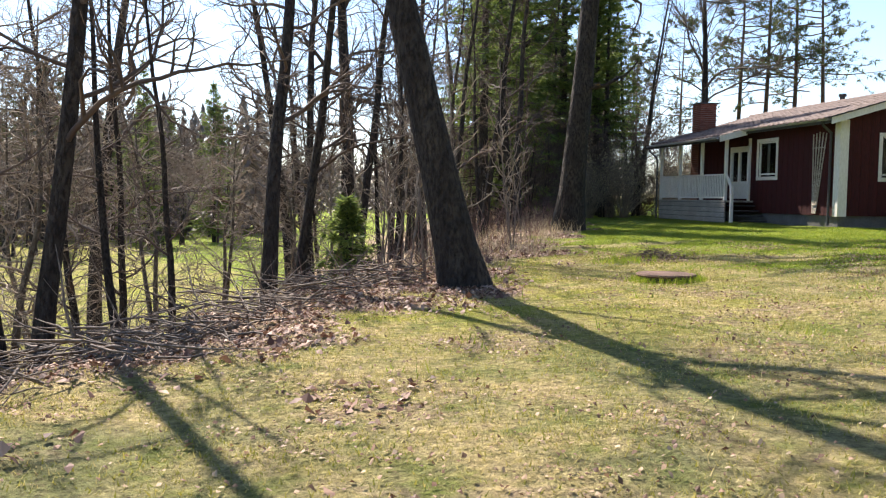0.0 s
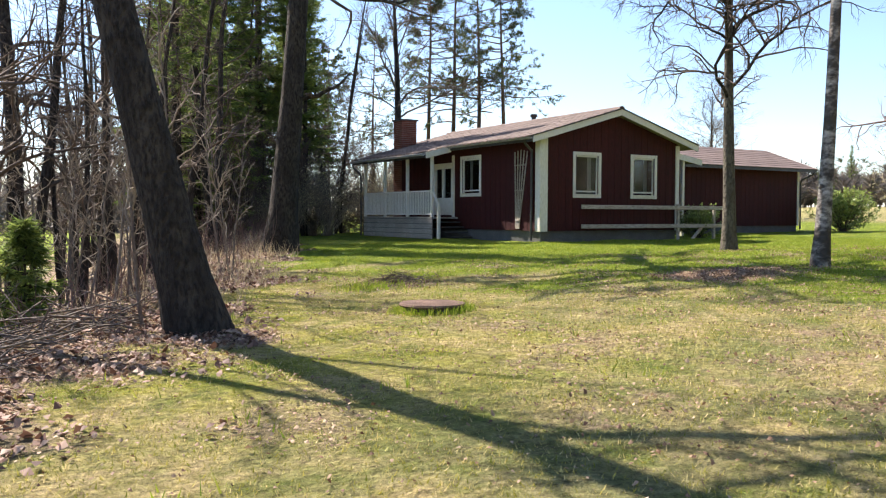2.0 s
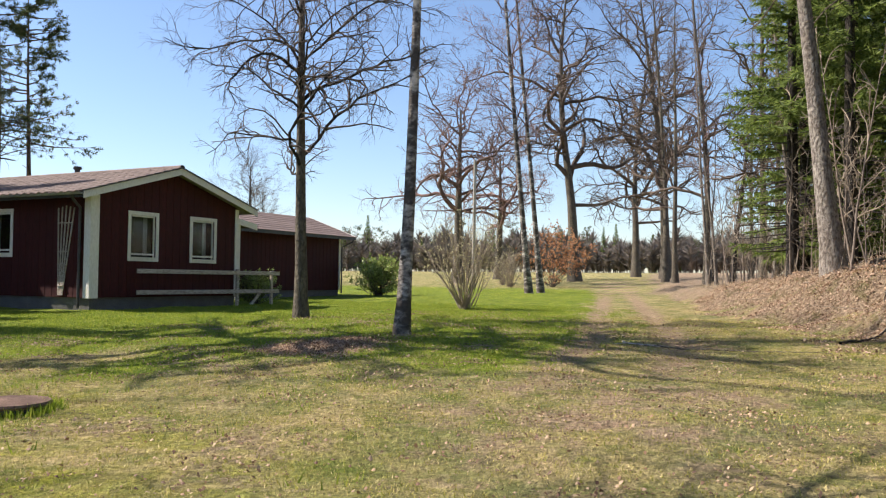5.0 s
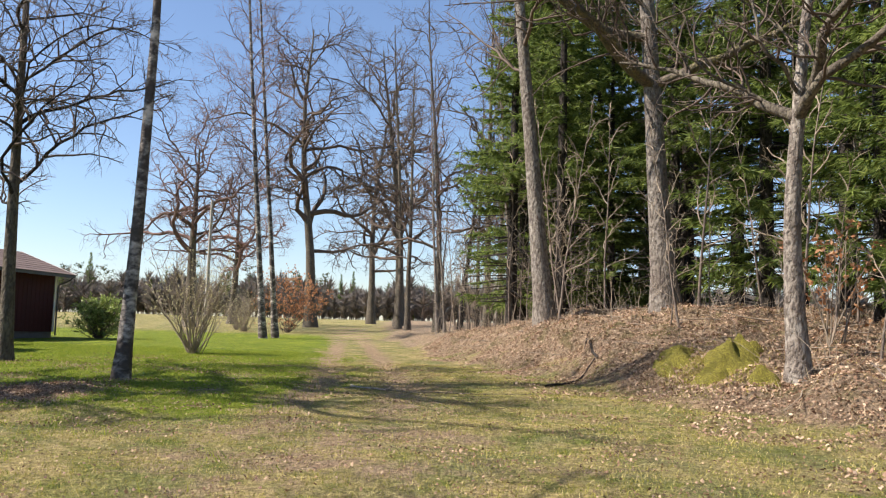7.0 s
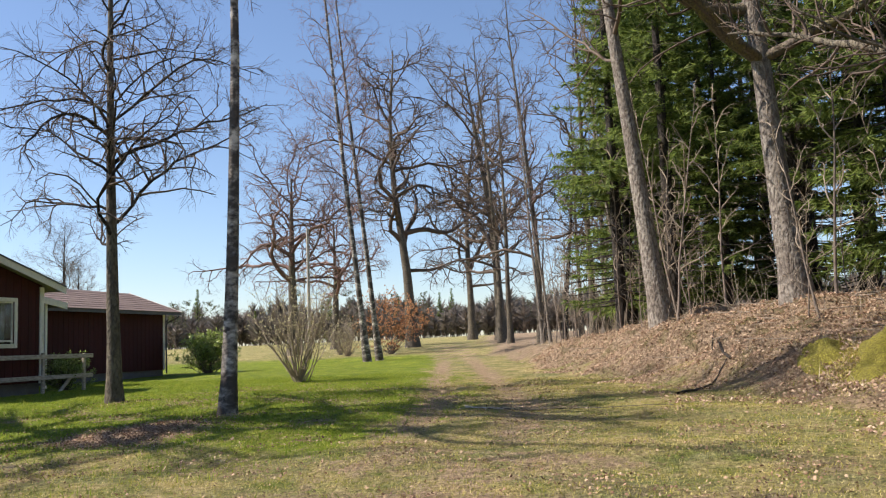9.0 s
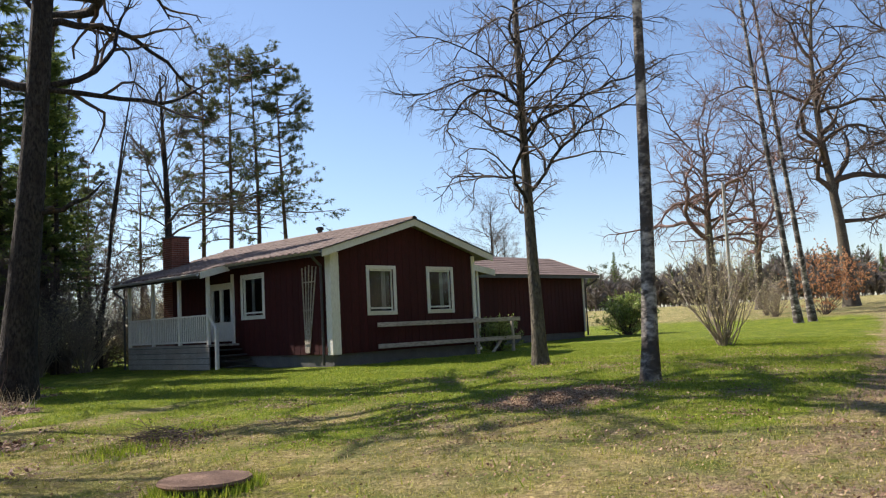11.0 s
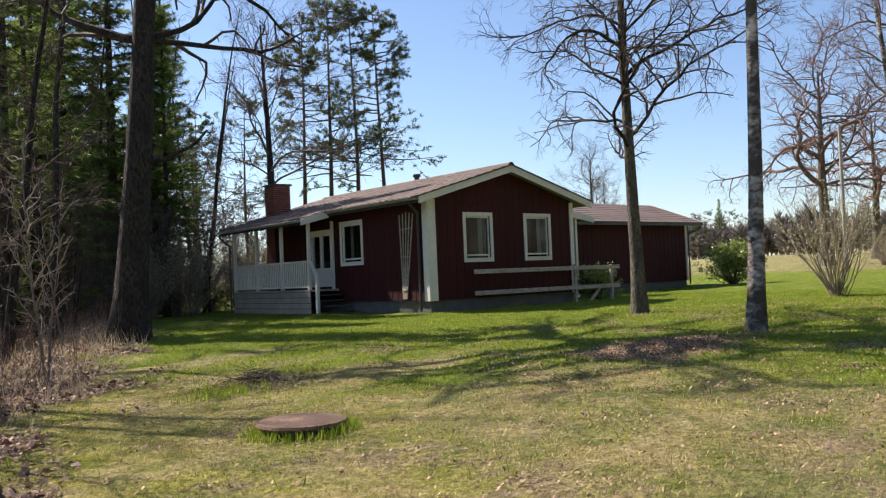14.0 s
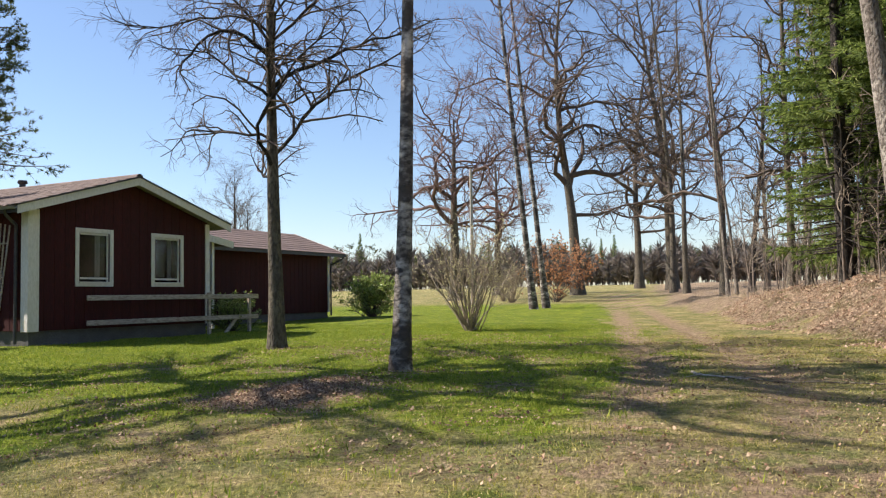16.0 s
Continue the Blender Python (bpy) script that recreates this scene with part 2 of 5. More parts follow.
def part(name, bm, material, parent=None, label=""):
    me = bpy.data.meshes.new(name)
    bm.to_mesh(me)
    bm.free()
    me.materials.append(material)
    ob = new(name, me)
    if parent:
        ob.parent = parent
    if label:
        ob["label"] = label
    return ob


def thing(name, label, category, at=(0, 0, 0), group="", kind=""):
    ob = new(name)
    ob.empty_display_size = 0.2
    ob.location = at
    return tagged(ob, label, category, group, kind)


def box_bm(x0, x1, y0, y1, z0, z1, bevel=0.0):
    bm = bmesh.new()
    bmesh.ops.create_cube(bm, size=1.0, matrix=Matrix.Translation(((x0 + x1) / 2, (y0 + y1) / 2, (z0 + z1) / 2)) @ Matrix.Diagonal((x1 - x0, y1 - y0, z1 - z0, 1)))
    if bevel:
        bmesh.ops.bevel(bm, geom=bm.edges[:], offset=bevel, segments=1, affect="EDGES")
    return bm


def box(name, x0, x1, y0, y1, z0, z1, mat, parent=None, label="", bevel=0.0):
    return part(name, box_bm(x0, x1, y0, y1, z0, z1, bevel), M[mat], parent, label)


def prism(name, outline, axis, a, b, mat, parent=None, label=""):
    """A flat outline of (u, v) pushed from a to b along axis 'x', 'y' or 'z'."""
    def put(u, v, w):
        return {"x": (w, u, v), "y": (u, w, v), "z": (u, v, w)}[axis]
    n = len(outline)
    verts = [put(u, v, a) for u, v in outline] + [put(u, v, b) for u, v in outline]
    faces = [tuple(range(n))[::-1], tuple(range(n, 2 * n))] + [(i, (i + 1) % n, n + (i + 1) % n, n + i) for i in range(n)]
    ob = mesh_obj(name, verts, faces, M[mat] if mat else None, parent, label)
    bm = bmesh.new()
    bm.from_mesh(ob.data)
    bmesh.ops.recalc_face_normals(bm, faces=bm.faces[:])
    bm.to_mesh(ob.data)
    bm.free()
    return ob


def tubes_mesh(name, tubes, material, parent=None, label="", sides=None):
    """One mesh of tapered tubes: each is (points, radii, sides)."""
    groups = {}
    for pts, rad, k in tubes:
        groups.setdefault((len(pts), sides or k), []).append((pts, rad))
    V, F, base = [], [], 0
    for (n, k), items in groups.items():
        P = np.array([[tuple(p) for p in it[0]] for it in items], float)
        R = np.array([it[1] for it in items], float)
        T = np.empty_like(P)
        T[:, 1:-1] = P[:, 2:] - P[:, :-2]
        T[:, 0], T[:, -1] = P[:, 1] - P[:, 0], P[:, -1] - P[:, -2]
        T /= np.linalg.norm(T, axis=2, keepdims=True) + 1e-9
        ref = np.where(np.abs(T[:, :1, 2:3]) > 0.8, np.array([1.0, 0, 0]), np.array([0, 0, 1.0]))
        U = np.cross(T, np.broadcast_to(ref, T.shape))
        U /= np.linalg.norm(U, axis=2, keepdims=True) + 1e-9
        W = np.cross(T, U)
        a = np.arange(k) * 2 * math.pi / k
        ring = P[:, :, None] + R[:, :, None, None] * (np.cos(a)[None, None, :, None] * U[:, :, None] + np.sin(a)[None, None, :, None] * W[:, :, None])
        N = len(items)
        V.append(ring.reshape(-1, 3))
        idx = base + np.arange(N * n * k).reshape(N, n, k)
        q = np.stack([idx[:, :-1], np.roll(idx, -1, 2)[:, :-1], np.roll(idx, -1, 2)[:, 1:], idx[:, 1:]], -1)
        F.append(q.reshape(-1, 4))
        base += N * n * k
    return mesh_obj(name, np.concatenate(V), np.concatenate(F), material, parent, label, True)


def tri_mesh(name, tris, material, parent=None, label=""):
    """One mesh of loose triangles, an (n, 3, 3) array."""
    t = np.asarray(tris, float)
    return mesh_obj(name, t.reshape(-1, 3), np.arange(len(t) * 3).reshape(-1, 3), material, parent, label)


def grow(rng, p, d, length, r0, r1, n, wander, lift, k):
    """A wandering tapered branch."""
    pts, p, d = [Vector(p)], Vector(p), Vector(d).normalized()
    for _ in range(n):
        d = (d + Vector((rng.gauss(0, wander), rng.gauss(0, wander), rng.gauss(0, wander) * 0.8 + lift))).normalized()
        p = p + d * (length / n)
        pts.append(p)
    return pts, [r0 + (r1 - r0) * i / n for i in range(n + 1)], k


def side_dir(rng, d, angle):
    """A direction at about that angle from d, turned at random round it."""
    d = Vector(d).normalized()
    o = d.cross(Vector((rng.gauss(0, 1), rng.gauss(0, 1), rng.gauss(0, 1)))).normalized()
    return d * math.cos(angle) + o * math.sin(angle)


def offshoots(rng, tube, count, length, angle, r, n, wander, lift, k, first=0.25):
    """Branches off a tube; they get shorter towards its end."""
    pts, rad, _ = tube
    out, m = [], len(pts) - 1
    for i in range(count):
        f = first + (0.98 - first) * (i + rng.random()) / count
        j = min(int(f * m), m - 1)
        p = pts[j].lerp(pts[j + 1], f * m - j)
        d = side_dir(rng, pts[j + 1] - pts[j], angle * rng.uniform(0.7, 1.25))
        L = length * (1.15 - 0.75 * f) * rng.uniform(0.6, 1.3)
        rr = min(r, rad[j] * 0.75)
        out.append(grow(rng, p, d, L, rr, rr * 0.35, n, wander, lift, k))
    return out


def bare_tree(name, label, category, seed, H, R, trunk_mat, twig_mat, first=0.3, limbs=16, reach=4.0, angle=1.1, gnarl=0.16, lift=0.03,
              per_limb=7, per_branch=7, per_twig=0, lean=(0.0, 0.0), bend=0.02, stems=1, each_limb=False, limb_mat=None, wide=None, twig_r=0.010, top=0.45, heavy=1.0):
    """A leafless tree: flared trunk, limbs, branches and twigs. The root is at the thing's origin."""
    rng = random.Random(seed)
    t = thing(name, label, category)
    trunks, limb_list, twigs = [], [], []
    for s in range(stems):
        n = 16
        pts, p = [], Vector((0, 0, -0.35))
        if stems > 1:
            p = Vector((rng.uniform(-0.15, 0.15), rng.uniform(-0.15, 0.15), -0.2))
        d = Vector((lean[0] + (rng.gauss(0, 0.12) if stems > 1 else 0), lean[1] + (rng.gauss(0, 0.12) if stems > 1 else 0), 1)).normalized()
        h = H * (1 if s == 0 else rng.uniform(0.7, 1))
        for i in range(n + 1):
            pts.append(p)
            d = (d + Vector((rng.gauss(0, bend), rng.gauss(0, bend), 0.02))).normalized()
            p = p + d * (h / n)
        rad = []
        for i in range(n + 1):
            f = i / n
            rad.append(R * (1 - 0.88 * f ** 0.9) * (1 + 0.55 * math.exp(-f * 22)))
        tube = (pts, rad, 12 if R > 0.15 else 7)
        trunks.append(tube)
        for i in range(limbs):
            f = first + (0.98 - first) * (i + rng.random() * 0.8) / limbs
            j = min(int(f * n), n - 1)
            q = pts[j].lerp(pts[j + 1], f * n - j)
            az = i * 2.399 + rng.uniform(-0.5, 0.5)
            up = math.cos(angle * (1.15 - 0.45 * f))
            sd = math.sin(angle * (1.15 - 0.45 * f))
            dd = Vector((math.cos(az) * sd, math.sin(az) * sd, up))
            shape = (1.0 - (1 - top) * max(0, (f - first) / (1 - first)))
            r0 = rad[j] * rng.uniform(0.2, 0.4) * heavy
            limb_list.append(grow(rng, q, dd, reach * shape * rng.uniform(0.7, 1.25), max(r0, 0.012), max(r0 * 0.22, 0.006), 12, gnarl * 1.15, lift, 6))
    if wide:
        for z, az, el, L, r0 in wide:
            j = min(int(z / H * 16), 15)
            limb_list.append(grow(rng, trunks[0][0][j], Vector((math.cos(az) * math.cos(el), math.sin(az) * math.cos(el), math.sin(el))), L, r0, 0.02, 10, gnarl * 0.9, lift * 0.6, 7))
    for L in limb_list:
        ln = sum((L[0][i + 1] - L[0][i]).length for i in range(len(L[0]) - 1))
        br = offshoots(rng, L, max(3, int(per_limb * ln / reach * 1.6)), ln * 0.37, 0.85, (0.03 if R > 0.12 else 0.015) * heavy, 5, gnarl * 1.4, lift, 4, 0.14)
        twigs += br
        for B in br:
            tw = offshoots(rng, B, per_branch, ln * 0.16, 0.8, twig_r, 3, gnarl * 1.3, lift, 3)
            twigs += tw
            if per_twig:
                for T in tw:
                    twigs += offshoots(rng, T, per_twig, ln * 0.09, 0.7, twig_r * 0.6, 2, gnarl, lift, 3)
    for T in trunks:
        tubes_mesh("trunk", [T], M[trunk_mat], t)
    if each_limb:
        for L in limb_list:
            tubes_mesh("limb", [L], M[limb_mat or trunk_mat], t)
    else:
        twigs = limb_list + twigs
    tagged(tubes_mesh("crown", twigs, M[twig_mat], t), kind="stuff")
    return t


def tuft_tris(rng, centres, dirs, count, length, width, spread):
    """Fans of narrow needles or leaves round directions: (n, 3, 3)."""
    C, D = np.repeat(np.asarray(centres, float), count, 0), np.repeat(np.asarray(dirs, float), count, 0)
    D = D + rng.normal(0, spread, D.shape)
    D /= np.linalg.norm(D, axis=1, keepdims=True) + 1e-9
    S = np.cross(D, rng.normal(0, 1, D.shape))
    S /= np.linalg.norm(S, axis=1, keepdims=True) + 1e-9
    L = length * rng.uniform(0.6, 1.25, (len(C), 1))
    return np.stack([C - S * width * 0.5, C + S * width * 0.5, C + D * L], 1)


def spruce(name, label, seed, H, R, low=0.06, step=0.42, per=7, dense=3, bare_low=0.0):
    """A spruce: straight trunk, drooping whorls of boughs with needle sprays."""
    rng, nr = random.Random(seed), np.random.RandomState(seed)
    t = thing(name, label, "spruce tree")
    tr = [Vector((0, 0, -0.3 + (H + 0.3) * i / 10)) for i in range(11)]
    tubes_mesh("trunk", [(tr, [0.012 * H * (1 - 0.95 * i / 10) + 0.01 for i in range(11)], 9)], M["bark_dark"], t)
    tubes, C, D = [], [], []
    z = low * H
    while z < H * 0.985:
        f = z / H
        reach = R * (1 - f) ** 0.75 * (1.0 if f > 0.12 else 0.8)
        for i in range(per):
            az = rng.uniform(0, 6.28)
            L = reach * rng.uniform(0.65, 1.15)
            d = Vector((math.cos(az), math.sin(az), 0.25 - 0.45 * (1 - f)))
            b = grow(rng, (0, 0, z + rng.uniform(-0.15, 0.15)), d, L, 0.03 * (1 - f) + 0.008, 0.004, 4, 0.05, 0.015 if f < 0.5 else 0.05, 3)
            tubes.append(b)
            m = max(2, int(L / 0.2))
            if f < bare_low:
                m = 0
            for q in range(m):
                g = (0.15 + 0.85 * (q + rng.random()) / m) * 4
                j = min(int(g), 3)
                c = b[0][j].lerp(b[0][j + 1], g - j)
                along = (b[0][j + 1] - b[0][j]).normalized()
                side = along.cross(Vector((0, 0, 1))).normalized()
                for sgn in (-1, 1, 0)[:dense]:
                    C.append(c)
                    D.append(along * 0.55 + side * sgn * 0.8 + Vector((0, 0, -0.28)))
        z += step * rng.uniform(0.7, 1.2) * (1.0 if f < 0.7 else 0.7)
    tagged(tubes_mesh("branchwork", tubes, M["bark_dark"], t), kind="stuff")
    C, D = np.array([tuple(v) for v in C]), np.array([tuple(v) for v in D])
    tagged(tri_mesh("foliage", tuft_tris(nr, C, D, 5, 0.36, 0.05, 0.33), M["needle_spruce"], t), kind="stuff")
    return t


def pine(name, label, seed, H, R, crown=0.55):
    """A pine: tall bare trunk and uneven shelves of needle tufts."""
    rng, nr = random.Random(seed), np.random.RandomState(seed)
    t = thing(name, label, "pine tree")
    pts, p, d = [], Vector((0, 0, -0.3)), Vector((rng.gauss(0, 0.02), rng.gauss(0, 0.02), 1))
    for i in range(13):
        pts.append(p)
        d = (d + Vector((rng.gauss(0, 0.02), rng.gauss(0, 0.02), 0.05))).normalized()
        p = p + d * (H / 12)
    tubes_mesh("trunk", [(pts, [0.0105 * H * (1 - 0.9 * i / 12) for i in range(13)], 9)], M["bark_pine"], t)
    tubes, C, D = [], [], []
    for i in range(int(H * 2.4)):
        f = crown * 0.8 + (1 - crown * 0.8) * rng.random() ** 0.8
        j = min(int(f * 12), 11)
        q = pts[j].lerp(pts[j + 1], f * 12 - j)
        az = rng.uniform(0, 6.28)
        L = R * (1.1 - 0.6 * max(0, (f - crown) / (1 - crown))) * rng.uniform(0.35, 1.15)
        b = grow(rng, q, (math.cos(az), math.sin(az), 0.02), L, 0.045, 0.01, 5, 0.12, 0.03, 4)
        tubes.append(b)
        if f < crown * 0.92 and rng.random() < 0.6:
            continue
        for s in offshoots(rng, b, 6, L * 0.45, 0.8, 0.012, 3, 0.15, 0.08, 3, 0.35):
            tubes.append(s)
            for u in (1, 2, 3):
                for _ in range(3):
                    C.append(s[0][u] + Vector((rng.gauss(0, 0.06), rng.gauss(0, 0.06), rng.gauss(0, 0.04))))
                    D.append((s[0][u] - s[0][u - 1]).normalized() * 0.8 + Vector((0, 0, 0.25)))
    tagged(tubes_mesh("branchwork", tubes, M["bark_pine"], t), kind="stuff")
    C, D = np.array([tuple(v) for v in C]), np.array([tuple(v) for v in D])
    tagged(tri_mesh("foliage", tuft_tris(nr, C, D, 7, 0.22, 0.035, 0.7), M["needle_pine"], t), kind="stuff")
    return t


def plant(proto, x, y, turn=0.0, s=1.0, dz=0.0, tilt=(0.0, 0.0)):
    """A copy of a tree with its foot on the ground."""
    return copy_thing(proto, pose(x, y, land1(x, y) + dz, tilt[0], tilt[1], turn) @ Matrix.Scale(s, 4))


def settle(ob, x, y, turn=0.0, dz=0.0):
    ob.matrix_basis = pose(x, y, land1(x, y) + dz, 0, 0, turn)
    return ob

# ---- ground: one sheet to the horizon ----


def axis_steps(lo, hi, fine, far):
    a = list(np.arange(lo, hi + fine / 2, fine))
    step, v = fine, hi
    while v < far:
        step *= 1.18
        v += step
        a.append(v)
    step, v = fine, lo
    while v > -far:
        step *= 1.18
        v -= step
        a.insert(0, v)
    return np.array(a)


def covers(x, y):
    """How much of litter, bare soil and lush grass covers the ground at a place."""
    s, d, tr = beyond_edge(x, y), beyond_toe(x, y), np.abs(track(x, y))
    litter = smooth((s + 0.5 + 0.9 * smooth((y + 17) / 4) + 0.7 * waves(x, y, 2.0, 21)) / 1.4) * (1 - smooth((s - 7) / 1.5))
    litter = np.maximum(litter, smooth((d + 1.3 + 0.6 * waves(x, y, 2.0, 22)) / 1.6) * (1 - 0.5 * smooth((d - 14) / 10)))
    litter = np.maximum(litter, 1.0 * np.exp(-(((x + 5.0) / 1.5) ** 2 + ((y + 11.3) / 1.0) ** 2) ** 2))
    litter = np.maximum(litter, 0.34 * smooth(waves(x, y, 2.3, 23) * 1.5 - 0.1) * (x < 4) * (y < -6))
    soil = np.exp(-((tr - 0.75) / 0.42) ** 2) * smooth((x + 9) / 6) * 0.8 * (1 - smooth((x - 50) / 20))
    soil = np.maximum(soil, 0.75 * np.exp(-(((x + 8.2) / 3.2) ** 2 + ((y + 17.0) / 1.7) ** 2)) * (0.6 + 0.4 * waves(x, y, 1.6, 24)))
    soil = np.maximum(soil, 0.8 * np.exp(-((d + 0.2) / 0.5) ** 2) * smooth((x + 12) / 4) * (0.6 + 0.4 * waves(x, y, 2, 25)))
    lush = smooth((x + 11.5 + 0.35 * (y + 8) + 2.2 * waves(x, y, 3.0, 26)) / 6.0) * (1 - smooth((x - 30) / 14))
    lush = lush * smooth((track(x, y) + 0.6 + 1.1 * waves(x, y, 1.8, 27)) / 3.0)
    lush = np.maximum(lush, smooth((s - 7.5) / 2) * 0.3)
    path = np.exp(-((s - 9.2) / 0.8) ** 2) * 0.9
    return np.clip(np.stack([litter, np.maximum(soil, path), lush], -1), 0, 1)


gx, gy = axis_steps(-26, 14, 0.2, 1600), axis_steps(-26, 6, 0.2, 1600)
GX, GY = np.meshgrid(gx, gy)
GV = np.stack([GX, GY, land(GX, GY)], -1).reshape(-1, 3)
_i = np.arange(len(GV)).reshape(len(gy), len(gx))
GF = np.stack([_i[:-1, :-1], _i[:-1, 1:], _i[1:, 1:], _i[1:, :-1]], -1).reshape(-1, 4)


def ground_material():
    m, nt, p = base_mat("ground_cover", 0.95, 0.0, 0.15)
    at = nt.nodes.new("ShaderNodeAttribute")
    at.attribute_name = "cover"
    sep = nt.nodes.new("ShaderNodeSeparateColor")
    nt.links.new(at.outputs["Color"], sep.inputs[0])

    def mul_add(a, noise_out, k):
        q = nt.nodes.new("ShaderNodeMath")
        q.operation = "MULTIPLY_ADD"
        nt.links.new(noise_out, q.inputs[0])
        q.inputs[1].default_value = k
        nt.links.new(a, q.inputs[2])
        r = nt.nodes.new("ShaderNodeMapRange")
        r.inputs["From Min"].default_value, r.inputs["From Max"].default_value = 0.35 + k * 0.3, 0.65 + k * 0.5
        nt.links.new(q.outputs[0], r.inputs["Value"])
        return r.outputs[0]

    straw = ramp_mix(nt, noise_fac(nt, 9, 6), (0.58, 0.46, 0.23), (0.38, 0.31, 0.115))
    mossy = ramp_mix(nt, noise_fac(nt, 5, 4), (0.42, 0.40, 0.045), (0.25, 0.28, 0.035))
    dull = ramp_mix(nt, noise_fac(nt, 4, 5), (0.30, 0.285, 0.13), (0.20, 0.215, 0.07))
    mossy = ramp_mix(nt, at.outputs["Alpha"], dull, mossy)
    dry = ramp_mix(nt, noise_fac(nt, 0.9, 5, 0.38, 0.6), mossy, straw)
    dry = ramp_mix(nt, noise_fac(nt, 2.2, 6, 0.48, 0.70), dry, (0.16, 0.20, 0.034))
    dry = ramp_mix(nt, noise_fac(nt, 6.5, 7, 0.57, 0.74, None, 0.75), dry, (0.14, 0.095, 0.06))
    green = ramp_mix(nt, noise_fac(nt, 1.4, 5), (0.15, 0.225, 0.018), (0.29, 0.335, 0.034))
    green = ramp_mix(nt, noise_fac(nt, 9, 6, 0.52, 0.72, None, 0.7), green, (0.06, 0.09, 0.018))
    lawn = ramp_mix(nt, mul_add(sep.outputs[2], noise_fac(nt, 1.8, 5), 0.4), dry, green)
    soil = ramp_mix(nt, noise_fac(nt, 6, 6), (0.50, 0.37, 0.24), (0.33, 0.23, 0.14))
    c = ramp_mix(nt, mul_add(sep.outputs[1], noise_fac(nt, 3.5, 6), 0.6), lawn, soil)
    leaf = ramp_mix(nt, noise_fac(nt, 11, 6, 0.35, 0.65), (0.21, 0.14, 0.09), (0.54, 0.41, 0.28))
    leaf = ramp_mix(nt, noise_fac(nt, 2.0, 4, 0.5, 0.7), leaf, (0.22, 0.19, 0.09))
    c = ramp_mix(nt, mul_add(sep.outputs[0], noise_fac(nt, 4.0, 6), 0.6), c, leaf)
    fine = noise_fac(nt, 15, 8, 0.33, 0.67, None, 0.8)
    hs = nt.nodes.new("ShaderNodeHueSaturation")
    r = nt.nodes.new("ShaderNodeMapRange")
    r.inputs["To Min"].default_value, r.inputs["To Max"].default_value = 0.36, 1.72
    nt.links.new(fine, r.inputs["Value"])
    nt.links.new(r.outputs[0], hs.inputs["Value"])
    nt.links.new(c, hs.inputs["Color"])
    nt.links.new(hs.outputs[0], p.inputs["Base Color"])
    bump(nt, p, noise_fac(nt, 18, 8, 0.25, 0.75, None, 0.7), 1.0, 0.13)
    return m


ground = mesh_obj("ground", GV, GF, ground_material(), None, "", True)
tagged(ground, "mossy lawn with dry leaves, a grass track and banks", "ground", "", "structure")
_c = covers(GX.ravel(), GY.ravel())
_ca = ground.data.color_attributes.new("cover", "FLOAT_COLOR", "POINT")
_moss = smooth((-8.6 - GX.ravel() + waves(GX.ravel(), GY.ravel(), 2.5, 28)) / 3.5) * smooth((GY.ravel() + 18) / 4)
_ca.data.foreach_set("color", np.concatenate([_c, _moss[:, None]], 1).ravel())

# ---- the red house ----
HX, HY, Z0, EAVE, APEX, MID = 5.9, 8.8, 0.45, 3.34, 4.36, 2.98
SLOPE = (APEX - EAVE) / (MID + 0.53)


def roof_z(x):
    """Top of the roof boarding over the house at x."""
    return APEX - SLOPE * abs(x - MID)


house = thing("house", "red-painted wooden cottage with white trim and tiled gable roof", "house")


def clad(parent, axis, plane, out, a, b, z0, top, holes=(), w=0.145, th=0.022):
    """Upright boards on a wall, one by one, round the openings. top: height as a function of the place along the wall."""
    n = max(1, round((b - a) / w))
    w = (b - a) / n
    for i in range(n):
        u0, u1 = a + i * w, a + (i + 1) * w - 0.006
        mid = (u0 + u1) / 2
        spans = [(z0, None)]
        for h0, h1, hz0, hz1 in holes:
            if h0 - 0.01 < mid < h1 + 0.01:
                spans = [(z0, hz0), (hz1, None)]
        for s0, s1 in spans:
            t0, t1 = (top(u0), top(u1)) if s1 is None else (s1, s1)
            th_i = th + 0.005 * (i % 2)
            prism("board", [(u0, s0), (u1, s0), (u1, t1), (u0, t0)], axis, plane, plane + out * th_i, "red_wood", parent)


def wall_with_holes(name, parent, axis, p0, p1, a, b, z0, z1, holes, mat="red_wood"):
    """A wall core with openings through it, from upright and lying strips."""
    bm = bmesh.new()
    cuts = sorted(holes)
    spans, u = [], a
    for h0, h1, hz0, hz1 in cuts:
        spans += [(u, h0, z0, z1), (h0, h1, z0, hz0), (h0, h1, hz1, z1)]
        u = h1
    spans.append((u, b, z0, z1))
    for u0, u1, q0, q1 in spans:
        if u1 - u0 < 0.001 or q1 - q0 < 0.001:
            continue
        lo, hi = ((p0, u0, q0), (p1, u1, q1)) if axis == "x" else ((u0, p0, q0), (u1, p1, q1))
        bmesh.ops.create_cube(bm, size=1.0, matrix=Matrix.Translation([(l + h) / 2 for l, h in zip(lo, hi)]) @ Matrix.Diagonal((*[h - l for l, h in zip(lo, hi)], 1)))
    return part(name, bm, M[mat], parent)


